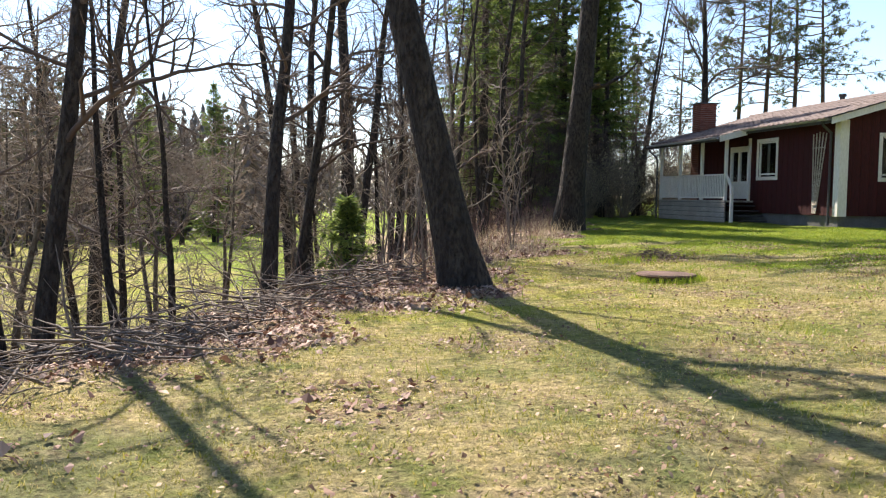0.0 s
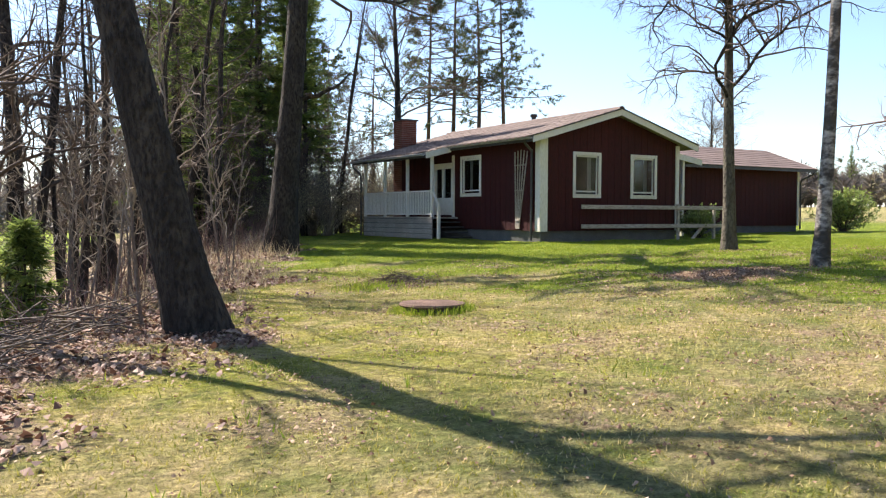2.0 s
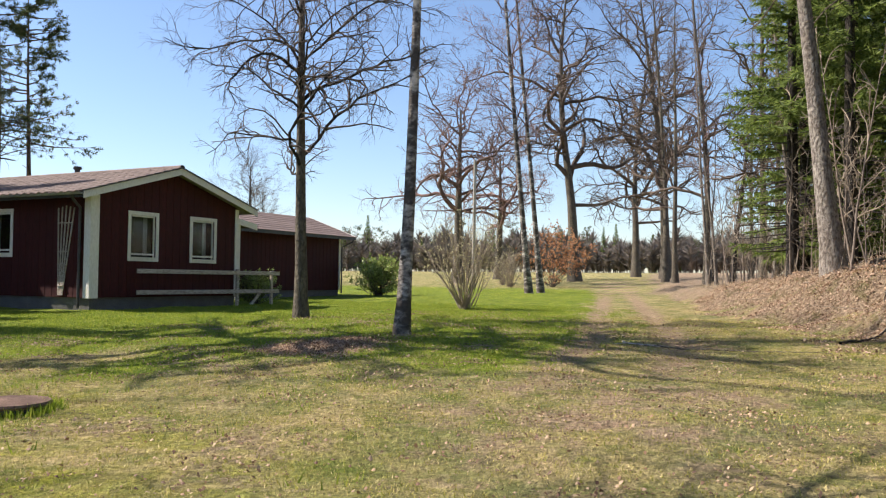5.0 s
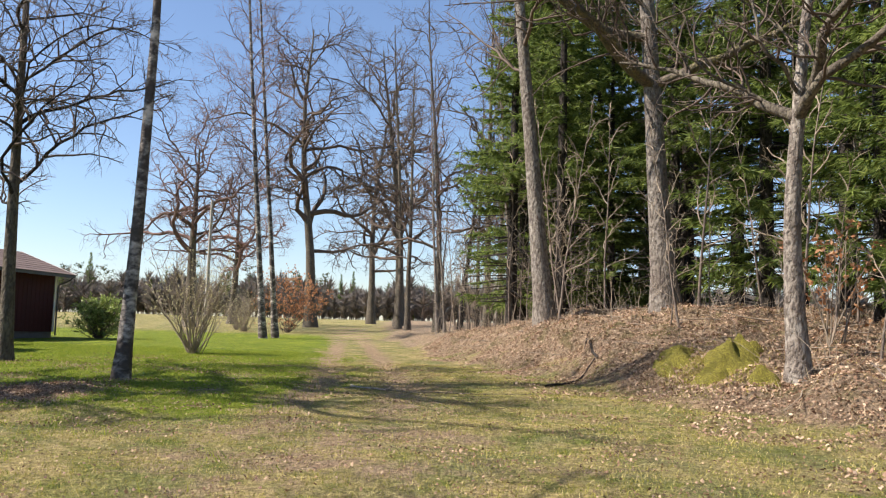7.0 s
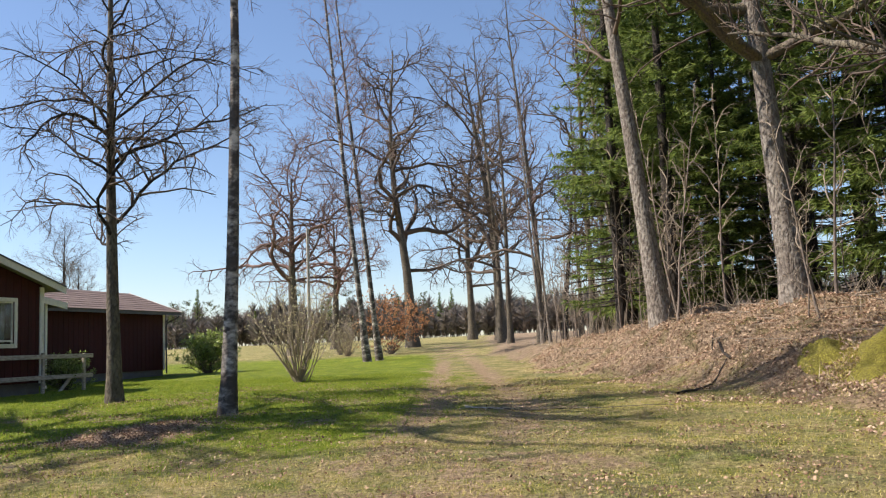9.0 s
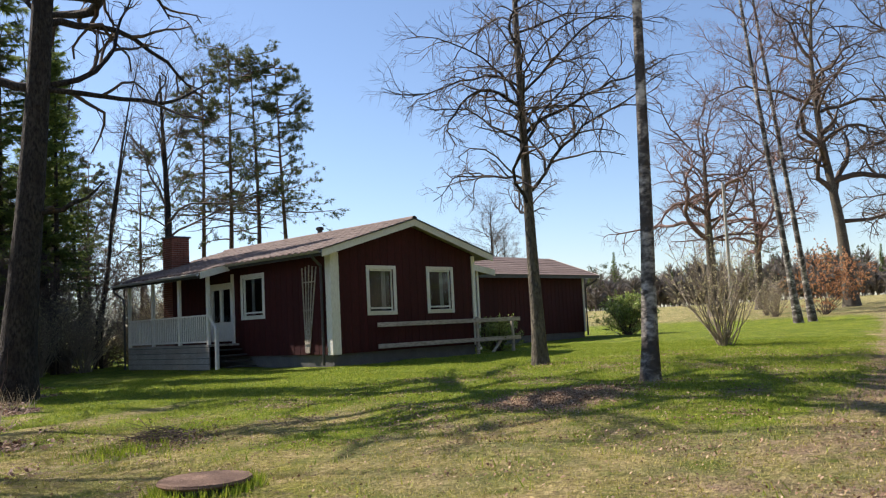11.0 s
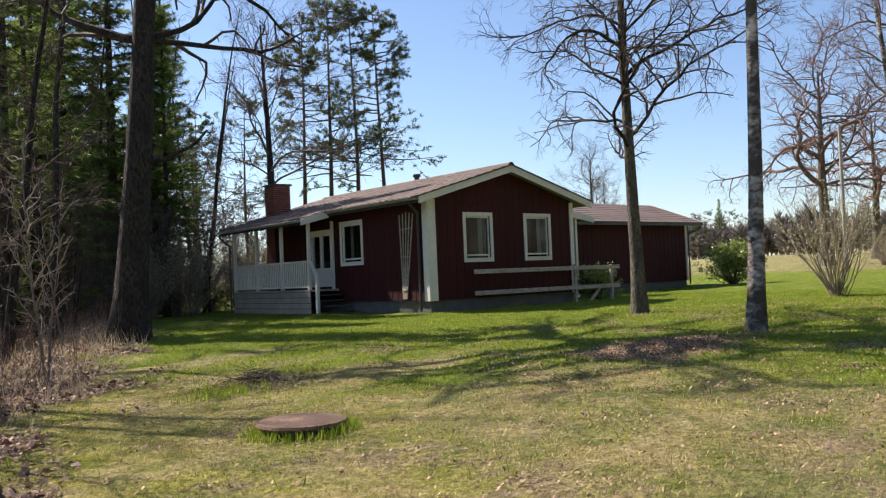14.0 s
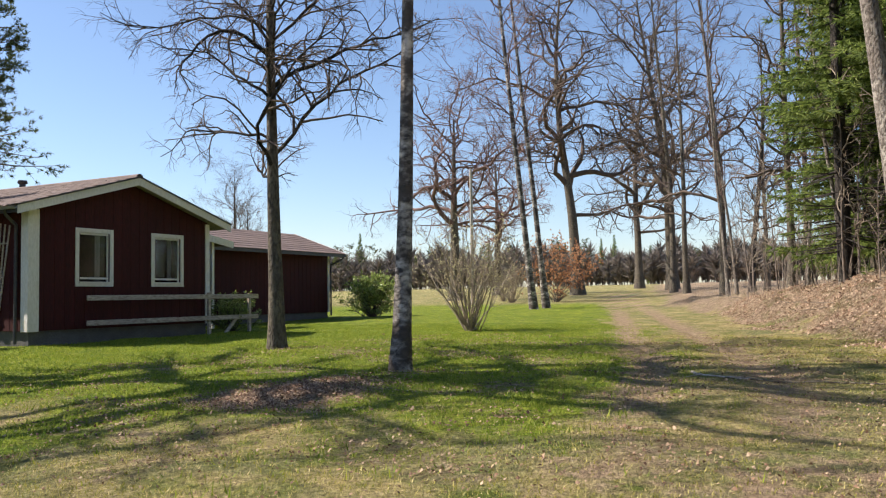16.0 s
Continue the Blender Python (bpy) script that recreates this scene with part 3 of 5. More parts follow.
W1, W2, W0 = (1.36, 2.30, 1.60, 2.83), (3.80, 4.77, 1.60, 2.83), (3.34, 4.42, 1.68, 2.87)
DOOR = (5.05, 6.35, 0.93, 2.80)
wall_with_holes("wall", house, "y", 0.0, 0.16, 0.0, HX, Z0, 3.2, [W1, W2])
prism("gable", [(0.0, 3.2), (HX, 3.2), (HX, roof_z(HX) - 0.16), (MID, APEX - 0.16), (0.0, roof_z(0) - 0.16)], "y", 0.0, 0.16, "red_wood", house)
wall_with_holes("wall", house, "x", 0.0, 0.16, 0.16, HY, Z0, 3.3, [W0, DOOR])
wall_with_holes("wall", house, "x", HX - 0.16, HX, 0.16, HY, Z0, 3.3, [])
wall_with_holes("wall", house, "y", HY, HY + 0.14, 0.0, HX, Z0, 3.2, [])
prism("gable", [(0.0, 3.2), (HX, 3.2), (HX, roof_z(HX) - 0.16), (MID, APEX - 0.16), (0.0, roof_z(0) - 0.16)], "y", HY, HY + 0.14, "red_wood", house)
clad(house, "y", 0.0, -1, 0.24, HX - 0.14, Z0, lambda u: roof_z(u) - 0.17, [W1, W2])
clad(house, "x", 0.0, -1, 0.20, HY, Z0, lambda u: 3.28, [W0, DOOR])
box("foundation", 0.04, HX - 0.04, 0.05, HY, -0.4, Z0, "concrete", house, "grey concrete foundation")
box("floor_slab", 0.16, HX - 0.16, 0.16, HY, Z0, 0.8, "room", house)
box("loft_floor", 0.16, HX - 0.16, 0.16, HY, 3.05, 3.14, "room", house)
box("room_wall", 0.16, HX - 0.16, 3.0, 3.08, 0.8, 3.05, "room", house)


def window_unit(parent, axis, plane, out, hole, mullion=False):
    """A white window: surround boards, frame, sash, glass, sill and a curtain behind."""
    a, b, z0, z1 = hole
    w = thing("window", "white-framed window with pale curtains", "window")
    w.parent = parent
    for k in ("label", "category"):
        del w[k]

    def slab(name, u0, u1, q0, q1, d0, d1, mat, under=None, lab=""):
        lo, hi = sorted((plane + out * d0, plane + out * d1))
        ob = box(name, *((lo, hi, u0, u1) if axis == "x" else (u0, u1, lo, hi)), q0, q1, mat, under or w, lab, 0.004)
        return ob
    slab("trim", a - 0.11, a + 0.0, z0 - 0.11, z1 + 0.11, 0.026, 0.052, "white_paint")
    slab("trim", b - 0.0, b + 0.11, z0 - 0.11, z1 + 0.11, 0.026, 0.052, "white_paint")
    slab("trim", a, b, z1, z1 + 0.11, 0.026, 0.05, "white_paint")
    slab("trim", a, b, z0 - 0.11, z0 - 0.03, 0.026, 0.05, "white_paint")
    slab("sill", a, b, z0 - 0.03, z0 + 0.01, -0.02, 0.08, "white_paint")
    for u0, u1, q0, q1 in ((a, a + 0.05, z0 + 0.01, z1), (b - 0.05, b, z0 + 0.01, z1), (a + 0.05, b - 0.05, z1 - 0.05, z1), (a + 0.05, b - 0.05, z0 + 0.07, z0 + 0.12)):
        slab("sash", u0, u1, q0, q1, -0.05, 0.012, "white_paint")
    g = slab("pane", a + 0.05, b - 0.05, z0 + 0.12, z1 - 0.05, -0.022, -0.016, "glass")
    g.visible_shadow = False
    mid = (a + b) / 2
    for u0, u1 in ((a + 0.06, a + 0.2), (b - 0.22, b - 0.06)):
        n = 14
        pts = [(u0 + (u1 - u0) * i / n, 0.02 * math.sin(i * 1.9)) for i in range(n + 1)]
        v, f = [], []
        for i, (u, o) in enumerate(pts):
            for q in (z0 + 0.05, z1):
                dd = plane - out * (0.26 + o)
                v.append((dd, u, q) if axis == "x" else (u, dd, q))
        f = [(2 * i, 2 * i + 2, 2 * i + 3, 2 * i + 1) for i in range(n)]
        mesh_obj("curtain", v, f, M["curtain"], w, "pale curtain", True)
    return w


window_unit(house, "y", 0.0, -1, W1)
window_unit(house, "y", 0.0, -1, W2)
window_unit(house, "x", 0.0, -1, W0)

# corner boards and rake boards
for x0, x1, y0, y1 in ((-0.03, 0.24, -0.05, -0.0), (-0.06, -0.03, -0.05, 0.20), (HX - 0.13, HX + 0.03, -0.05, 0.0), (HX, HX + 0.03, 0.0, 0.14)):
    box("corner_board", x0, x1, y0, y1, Z0 - 0.02, (roof_z(x0) if x1 < 3 else roof_z(x1)) - 0.19, "white_paint", house, "", 0.004)
for s in (-1, 1):
    xe = MID + s * (MID + 0.55)
    o = [(MID, APEX - 0.02), (MID, APEX - 0.215), (xe, EAVE - 0.215), (xe, EAVE - 0.02)]
    prism("rake_board", o if s > 0 else o[::-1], "y", -0.36, -0.32, "white_paint", house, "white bargeboard")
    o = [(MID, APEX + 0.02), (MID, APEX - 0.02), (xe, EAVE - 0.02), (xe, EAVE + 0.02)]
    prism("rake_cap", o if s > 0 else o[::-1], "y", -0.39, -0.30, "sheet_dark", house)
YE = 10.3
for s in (-1, 1):
    xe = MID + s * (MID + 0.53)
    o = [(MID, APEX - 0.02), (MID, APEX - 0.14), (xe, EAVE - 0.14), (xe, EAVE - 0.02)]
    prism("roof_boarding", o if s > 0 else o[::-1], "y", -0.32, YE, "grey_wood", house)
# the roof runs on over the porch
PX, PY0, PY1 = -1.05, 4.72, 10.1
zp = EAVE - SLOPE * 0.95
prism("porch_roof", [(-0.53, EAVE - 0.02), (-1.48, zp - 0.02), (-1.48, zp - 0.12), (-0.53, EAVE - 0.14)], "y", 4.45, YE, "grey_wood", house)
prism("porch_rake_board", [(-0.50, EAVE - 0.0), (-1.5, zp - 0.0), (-1.5, zp - 0.2), (-0.50, EAVE - 0.22)], "y", 4.40, 4.45, "white_paint", house, "white bargeboard")
box("porch_eave_board", -1.52, -1.48, 4.45, YE, zp - 0.17, zp - 0.03, "sheet_dark", house)
box("eave_board", -0.55, -0.51, -0.32, 4.45, EAVE - 0.18, EAVE - 0.04, "sheet_dark", house)


def gutter(parent, y0, y1, x, z):
    a = [(math.cos(t), math.sin(t)) for t in [math.pi + math.pi * i / 6 for i in range(7)]]
    o = [(x + 0.062 * c, z + 0.062 * s) for c, s in a] + [(x + 0.056 * c, z + 0.056 * s) for c, s in a[::-1]]
    return prism("gutter", o, "y", y0, y1, "gutter", parent, "grey metal gutter")


gutter(house, -0.34, 4.40, -0.615, EAVE - 0.05)
gutter(house, 4.46, YE, -1.585, zp - 0.05)
tubes_mesh("downpipe", [([Vector(p) for p in ((-0.6, 0.06, EAVE - 0.1), (-0.55, 0.08, EAVE - 0.22), (-0.12, 0.30, EAVE - 0.42), (-0.10, 0.33, EAVE - 0.6), (-0.10, 0.33, 0.15))], [0.038] * 5, 8)], M["sheet_dark"], house, "dark metal downpipe")
tubes_mesh("downpipe", [([Vector(p) for p in ((-1.58, 10.15, zp - 0.1), (-1.55, 10.15, zp - 0.25), (-1.2, 10.22, zp - 0.5), (-1.16, 10.22, zp - 0.7), (-1.16, 10.22, 0.1))], [0.038] * 5, 8)], M["sheet_dark"], house, "dark metal downpipe")

# porch: deck, skirting, posts, railing, steps and glazed door
box("porch_deck", PX - 0.05, -0.03, PY0, PY1, 0.80, 0.86, "grey_wood", house)
for i in range(4):
    box("skirting_board", PX - 0.045, PX - 0.02, PY0, PY1, 0.10 + i * 0.175, 0.255 + i * 0.175, "grey_wood", house)
box("skirting_back", PX - 0.02, PX + 0.02, PY0 + 0.02, PY1 - 0.02, 0.0, 0.80, "sheet_dark", house)
posts = [PY0 + 0.06, 6.55, 8.32, PY1 - 0.06]
for y in posts:
    box("porch_post", PX - 0.05, PX + 0.05, y - 0.05, y + 0.05, 0.86, zp + 0.02, "white_paint", house, "", 0.006)
box("porch_beam", PX - 0.06, PX + 0.06, PY0, PY1, zp - 0.02, zp + 0.1, "grey_wood", house)
for y0, y1 in zip(posts, posts[1:]):
    box("top_rail", PX - 0.045, PX + 0.045, y0 + 0.05, y1 - 0.05, 1.74, 1.79, "white_paint", house)
    box("bottom_rail", PX - 0.03, PX + 0.03, y0 + 0.05, y1 - 0.05, 0.93, 0.98, "white_paint", house)
    n = int((y1 - y0 - 0.1) / 0.115)
    for i in range(n):
        y = y0 + 0.05 + (i + 0.5) * (y1 - y0 - 0.1) / n
        box("baluster", PX - 0.012, PX + 0.012, y - 0.029, y + 0.029, 0.98, 1.74, "white_paint", house)
# steps take the dark sheet colour to stand for the shade on the stairs
for i in range(4):
    box("step", PX + 0.05, -0.08, PY0 - 0.26 * (i + 1), PY0 - 0.26 * i, 0.66 - 0.17 * i, 0.70 - 0.17 * i, "sheet_dark", house)
box("newel_post", PX - 0.05, PX + 0.05, 4.28, 4.38, 0.0, 1.35, "white_paint", house, "", 0.006)
prism("stair_rail", [(4.33, 1.20), (4.33, 1.32), (4.74, 1.80), (4.74, 1.68)], "x", PX - 0.035, PX + 0.035, "white_paint", house)
door = thing("door", "", "")
door.parent = house
for u0, u1, q0, q1 in ((5.05, 5.15, 0.93, 2.8), (6.25, 6.35, 0.93, 2.8), (5.15, 6.25, 2.6, 2.8), (5.68, 5.78, 0.93, 2.6), (5.15, 5.68, 0.93, 1.55), (5.78, 6.25, 0.93, 1.55)):
    box("door_frame", -0.05, 0.05, u0, u1, q0, q1, "white_paint", door, "", 0.004)
for u0, u1 in ((5.15, 5.68), (5.78, 6.25)):
    box("pane", 0.0, 0.006, u0, u1, 1.55, 2.6, "glass", door).visible_shadow = False
tubes_mesh("door_handle", [([Vector((-0.06, 5.72, 1.75)), Vector((-0.11, 5.72, 1.75)), Vector((-0.11, 5.62, 1.75))], [0.012] * 3, 6)], M["gutter"], door)
box("door_post", -0.08, -0.02, 4.93, 5.04, 0.86, 3.05, "white_paint", house)

# brick chimney on the porch end, from the ground up through the roof
chimney = thing("chimney", "dark red brick chimney with a sheet cap", "chimney")
box("core", 0.27, 0.93, 9.42, 10.08, 0.0, 4.72, "mortar", chimney)
rng = random.Random(4)
for row in range(54):
    z = 0.6 + row * 0.0765
    for side in range(4):
        o = 0.12 if (row + side) % 2 else 0.0
        u = 0.0
        while u < 0.7 - 0.02:
            u1 = min(u + (0.12 if (u == 0 and o) else 0.232), 0.7)
            e = rng.uniform(0.0, 0.006)
            if side == 0:
                q = (0.25 + u, 0.25 + u1 - 0.012, 9.40 - e, 9.42)
            elif side == 1:
                q = (0.93, 0.95 + e, 9.40 + u, 9.40 + u1 - 0.012)
            elif side == 2:
                q = (0.25 + u, 0.25 + u1 - 0.012, 10.08, 10.10 + e)
            else:
                q = (0.25 - e, 0.27, 9.40 + u, 9.40 + u1 - 0.012)
            if side in (0, 3) and z > 3.2:
                box("brick", *q, z, z + 0.064, "brick", chimney)
            elif side in (0, 3):
                if row % 1 == 0:
                    box("brick", *q, z, z + 0.064, "brick", chimney)
            u = u1
box("cap", 0.2, 1.0, 9.35, 10.15, 4.72, 4.78, "sheet_dark", chimney, "dark sheet-metal cap")
flue = thing("roof_vent", "short dark metal vent pipe on the ridge", "vent", (MID + 0.05, 4.35, APEX - 0.05))
tubes_mesh("pipe", [([Vector((0, 0, 0)), Vector((0, 0, 0.22))], [0.09, 0.085], 12)], M["sheet_dark"], flue)
tubes_mesh("hood", [([Vector((0, 0, 0.22)), Vector((0, 0, 0.25)), Vector((0, 0, 0.33))], [0.10, 0.14, 0.12], 12)], M["sheet_dark"], flue)

# trellis fanned against the wall
trellis = thing("trellis", "fan-shaped weathered wooden trellis against the red wall", "trellis")
for i in range(5):
    f = i / 4 - 0.5
    prism("slat", [(1.12 + 0.16 * f - 0.017, 0.5), (1.12 + 0.16 * f + 0.017, 0.5), (0.94 + 0.66 * f + 0.017, 3.0 - 0.12 * abs(f)), (0.94 + 0.66 * f - 0.017, 3.0 - 0.12 * abs(f))], "x", -0.065, -0.04, "bare_wood", trellis)
for z, w, c in ((0.75, 0.22, 1.1), (1.7, 0.42, 1.03), (2.5, 0.58, 0.97)):
    box("crosspiece", -0.085, -0.065, c - w / 2, c + w / 2, z, z + 0.03, "bare_wood", trellis)

# low rail fence before the gable
fence = thing("fence", "weathered two-rail wooden fence with posts", "fence")
for x in (5.78, 7.55):
    box("post", x - 0.05, x + 0.05, -0.20, -0.12, -0.1, 1.33 if x < 6 else 1.28, "bare_wood", fence, "", 0.006)
for z in (1.16, 0.54):
    box("bracket", 2.0, 2.08, -0.20, -0.03, z, z + 0.08, "bare_wood", fence)
box("rail", 1.45, 7.9, -0.24, -0.20, 1.14, 1.27, "bare_wood", fence, "", 0.008)
box("rail", 1.45, 7.9, -0.24, -0.20, 0.52, 0.65, "bare_wood", fence, "", 0.008)
prism("brace", [(6.25, 0.0), (6.4, 0.0), (7.1, 0.62), (6.95, 0.62)], "y", -0.19, -0.15, "bare_wood", fence)

# ---- annex and entrance roof ----
annex = thing("annex", "low red-painted wooden outbuilding with a brown roof", "outbuilding")
AX0, AX1, AY0, AY1, AZ0, AZ1 = 8.6, 19.5, 5.2, 10.2, 0.48, 3.05
box("wall", AX0, AX1, AY0, AY0 + 0.14, AZ0, AZ1, "red_wood", annex)
box("wall", AX1 - 0.14, AX1, AY0 + 0.14, AY1, AZ0, AZ1, "red_wood", annex)
box("wall", AX0, AX0 + 0.14, AY0 + 0.14, AY1, AZ0, AZ1, "red_wood", annex)
box("wall", AX0 + 0.14, AX1 - 0.14, AY1 - 0.14, AY1, AZ0, AZ1, "red_wood", annex)
box("foundation", AX0 + 0.04, AX1 - 0.04, AY0 + 0.04, AY1 - 0.04, -0.2, AZ0, "concrete", annex)
clad(annex, "y", AY0, -1, AX0, AX1 - 0.12, AZ0, lambda u: AZ1)
box("corner_board", AX1 - 0.11, AX1 + 0.03, AY0 - 0.045, AY0, AZ0, AZ1, "white_paint", annex)
AM, AR = 7.6, 4.22
for s in (-1, 1):
    ye = AM + s * 2.95
    z = AR - 0.36 * 2.95
    o = [(AM, AR), (AM, AR - 0.12), (ye, z - 0.12), (ye, z)]
    prism("roof_boarding", o, "x", AX0 - 0.5, AX1 + 0.62, "grey_wood", annex)
    prism("rake_board", [(AM, AR + 0.03), (AM, AR - 0.2), (ye, z - 0.2), (ye, z + 0.03)], "x", AX1 + 0.62, AX1 + 0.66, "white_paint", annex, "white bargeboard")
    for i in range(9):
        f0, f1 = i / 9, (i + 1.12) / 9
        y0, y1 = AM + s * 2.98 * f0, AM + s * 2.98 * min(f1, 1.02)
        z0, z1 = AR - 0.36 * 2.98 * f0, AR - 0.36 * 2.98 * min(f1, 1.02)
        prism("shingle_course", [(y0, z0 + 0.006), (y1, z1 + 0.022), (y1, z1 + 0.004), (y0, z0 + 0.001)], "x", AX0 - 0.5, AX1 + 0.62, "felt", annex)
prism("gable", [(AY0, AZ1), (AY1, AZ1), (AM, AR - 0.13)], "x", AX1 - 0.14, AX1, "red_wood", annex)
box("eave_board", AX0 - 0.5, AX1 + 0.62, AM - 2.97, AM - 2.93, AR - 0.36 * 2.95 - 0.16, AR - 0.36 * 2.95 - 0.01, "sheet_dark", annex)
tubes_mesh("downpipe", [([Vector(p) for p in ((AX1 + 0.5, 4.7, 3.0), (AX1 + 0.45, 4.75, 2.9), (AX1 + 0.12, 5.1, 2.65), (AX1 + 0.08, 5.12, 2.5), (AX1 + 0.08, 5.12, 0.3))], [0.04] * 5, 8)], M["sheet_dark"], annex, "dark metal downpipe")
canopy = thing("entrance_canopy", "small roof with white bargeboard over the entrance", "canopy")
prism("roof", [(HX + 0.03, 3.62), (HX + 0.03, 3.48), (9.45, 2.95), (9.45, 3.07)], "y", 2.2, 5.0, "felt", canopy)
prism("rake_board", [(HX + 0.03, 3.64), (HX + 0.03, 3.42), (9.5, 2.87), (9.5, 3.09)], "y", 2.15, 2.2, "white_paint", canopy)
box("post", 8.6, 8.72, 2.3, 2.42, land1(8.6, 2.3), 3.1, "white_paint", canopy, "", 0.006)
box("wall", HX + 0.1, 9.0, 5.0, 5.14, 0.3, 3.0, "red_wood", canopy)

# ---- well cover ----
well = thing("well_cover", "round rusty well lid on a low concrete ring", "well cover", (-10.93, -12.0, 0))
wz = land1(-10.93, -12.0)


def disc(name, r0, r1, z0, z1, mat, parent, n=32, lab="", rag=0.0):
    rr = random.Random(9)
    rings = [(0.0, z1 + 0.015), (r1 * 0.5, z1 + 0.012), (r1, z1), (r1 + 0.012, (z0 + z1) / 2), (r0, z0)]
    pts = [(0, 0, rings[0][1])]
    for r, z in rings[1:]:
        for i in range(n):
            a = 6.2832 * i / n
            q = r * (1 + rag * math.sin(3 * a + 1) * 0.5 + rr.uniform(-rag, rag) * 0.3)
            pts.append((q * math.cos(a), q * math.sin(a), z))
    f = [(0, 1 + i, 1 + (i + 1) % n) for i in range(n)]
    for k in range(3):
        f += [(1 + k * n + i, 1 + (k + 1) * n + i, 1 + (k + 1) * n + (i + 1) % n, 1 + k * n + (i + 1) % n) for i in range(n)]
    return mesh_obj(name, pts, f, M[mat], parent, lab, False)


disc("ring", 0.33, 0.33, wz - 0.2, wz + 0.062, "sheet_dark", well)
disc("lid", 0.385, 0.395, wz + 0.064, wz + 0.107, "rust", well, lab="rust-brown lid", rag=0.02)

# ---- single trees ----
leaning = bare_tree("oak_tree", "leaning oak at the edge of the slope, bark darkened for its shaded side", "tree", 11, 15, 0.28, "bark_dark", "twig", first=0.42, limbs=14, reach=4.2,
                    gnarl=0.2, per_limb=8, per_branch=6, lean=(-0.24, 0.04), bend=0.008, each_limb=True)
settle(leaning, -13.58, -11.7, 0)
# limbs from 11 m up are unseen, added and thickened to shade the lawn
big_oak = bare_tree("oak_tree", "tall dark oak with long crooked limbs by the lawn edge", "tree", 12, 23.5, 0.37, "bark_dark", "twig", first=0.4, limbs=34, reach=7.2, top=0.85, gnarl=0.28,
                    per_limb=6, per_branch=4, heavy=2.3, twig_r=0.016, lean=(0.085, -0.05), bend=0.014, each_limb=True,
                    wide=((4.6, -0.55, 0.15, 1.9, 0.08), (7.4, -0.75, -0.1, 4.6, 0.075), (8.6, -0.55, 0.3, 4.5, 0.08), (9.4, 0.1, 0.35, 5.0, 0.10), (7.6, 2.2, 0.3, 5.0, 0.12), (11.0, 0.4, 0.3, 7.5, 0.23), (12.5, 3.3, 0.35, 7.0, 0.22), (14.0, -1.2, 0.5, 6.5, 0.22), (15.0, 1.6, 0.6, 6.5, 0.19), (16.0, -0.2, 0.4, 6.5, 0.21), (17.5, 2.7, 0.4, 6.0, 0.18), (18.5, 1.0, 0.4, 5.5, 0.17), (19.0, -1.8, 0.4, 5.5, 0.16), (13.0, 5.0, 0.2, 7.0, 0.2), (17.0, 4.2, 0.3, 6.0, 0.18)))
settle(big_oak, -8.0, 1.1, 0)
yard_tree = bare_tree("ash_tree", "slim bare tree with open horizontal branches on the lawn", "tree", 21, 13, 0.165, "bark_mid", "twig", first=0.28, limbs=32, reach=4.3, angle=0.95, heavy=1.35, gnarl=0.24,
                      lift=-0.06, per_limb=11, per_branch=6, per_twig=2, lean=(-0.005, 0.005), bend=0.012, each_limb=True, limb_mat="bark_dark", twig_r=0.009)
settle(yard_tree, 0.65, -6.68, 40)
birch = bare_tree("birch_tree", "slender white-barked birch with dark patches", "birch tree", 31, 15, 0.135, "bark_birch", "twig_reddish", first=0.52, limbs=20, reach=2.6, angle=0.8, gnarl=0.12, lift=-0.02,
                  per_limb=7, per_branch=6, per_twig=2, lean=(0.024, -0.050), bend=0.008, twig_r=0.007, limb_mat="bark_dark")
settle(birch, -2.62, -11.4, 0)
forked = bare_tree("oak_tree", "grey lichen-barked oak forking above head height on the bank", "tree", 41, 10, 0.18, "bark_grey", "twig", first=0.42, limbs=13, reach=3.6, angle=0.95, gnarl=0.24, per_limb=8,
                   per_branch=6, lean=(0.0, -0.01), bend=0.03, each_limb=True, limb_mat="bark_mid", wide=((4.4, -2.0, 0.7, 3.6, 0.11), (4.7, 0.9, 0.5, 4.0, 0.10), (4.9, 2.9, 0.35, 4.5, 0.09)))
settle(forked, -2.36, -22.59, 0)
bank_oak = bare_tree("oak_tree", "big scaly-barked oak with mossy limbs on the bank", "tree", 42, 19, 0.30, "bark_grey", "twig", first=0.36, limbs=16, reach=5.0, gnarl=0.2, per_limb=8, per_branch=6, per_twig=1,
                     lean=(0.0, 0.075), bend=0.012, each_limb=True, limb_mat="bark_moss", wide=((6.6, 1.75, 0.5, 7.0, 0.16), (7.8, 1.9, 0.1, 7.5, 0.13), (7.0, -1.8, 0.35, 6.0, 0.13), (6.2, 2.6, 0.2, 5.5, 0.10)))
settle(bank_oak, 4.71, -21.2, 0)
bank_oak_2 = bare_tree("oak_tree", "tall grey-barked oak leaning over the track", "tree", 43, 19, 0.27, "bark_grey", "twig", first=0.4, limbs=16, reach=4.6, gnarl=0.2, per_limb=8, per_branch=6, per_twig=1,
                       lean=(-0.01, 0.10), bend=0.010, limb_mat="bark_moss")
settle(bank_oak_2, 7.39, -18.2, 0)
twin_a = bare_tree("birch_tree", "tall birch with dark and pale bark, one of a close pair", "birch tree", 44, 30, 0.19, "bark_birch", "twig_reddish", first=0.28, limbs=34, reach=4.8, angle=0.95, gnarl=0.16, lift=0.0, per_limb=8, per_branch=6,
                   per_twig=2, lean=(-0.02, 0.085), bend=0.012, limb_mat="bark_dark")
settle(twin_a, 30.6, -0.65, 0)
tagged(twin_a, group="pair of birches")
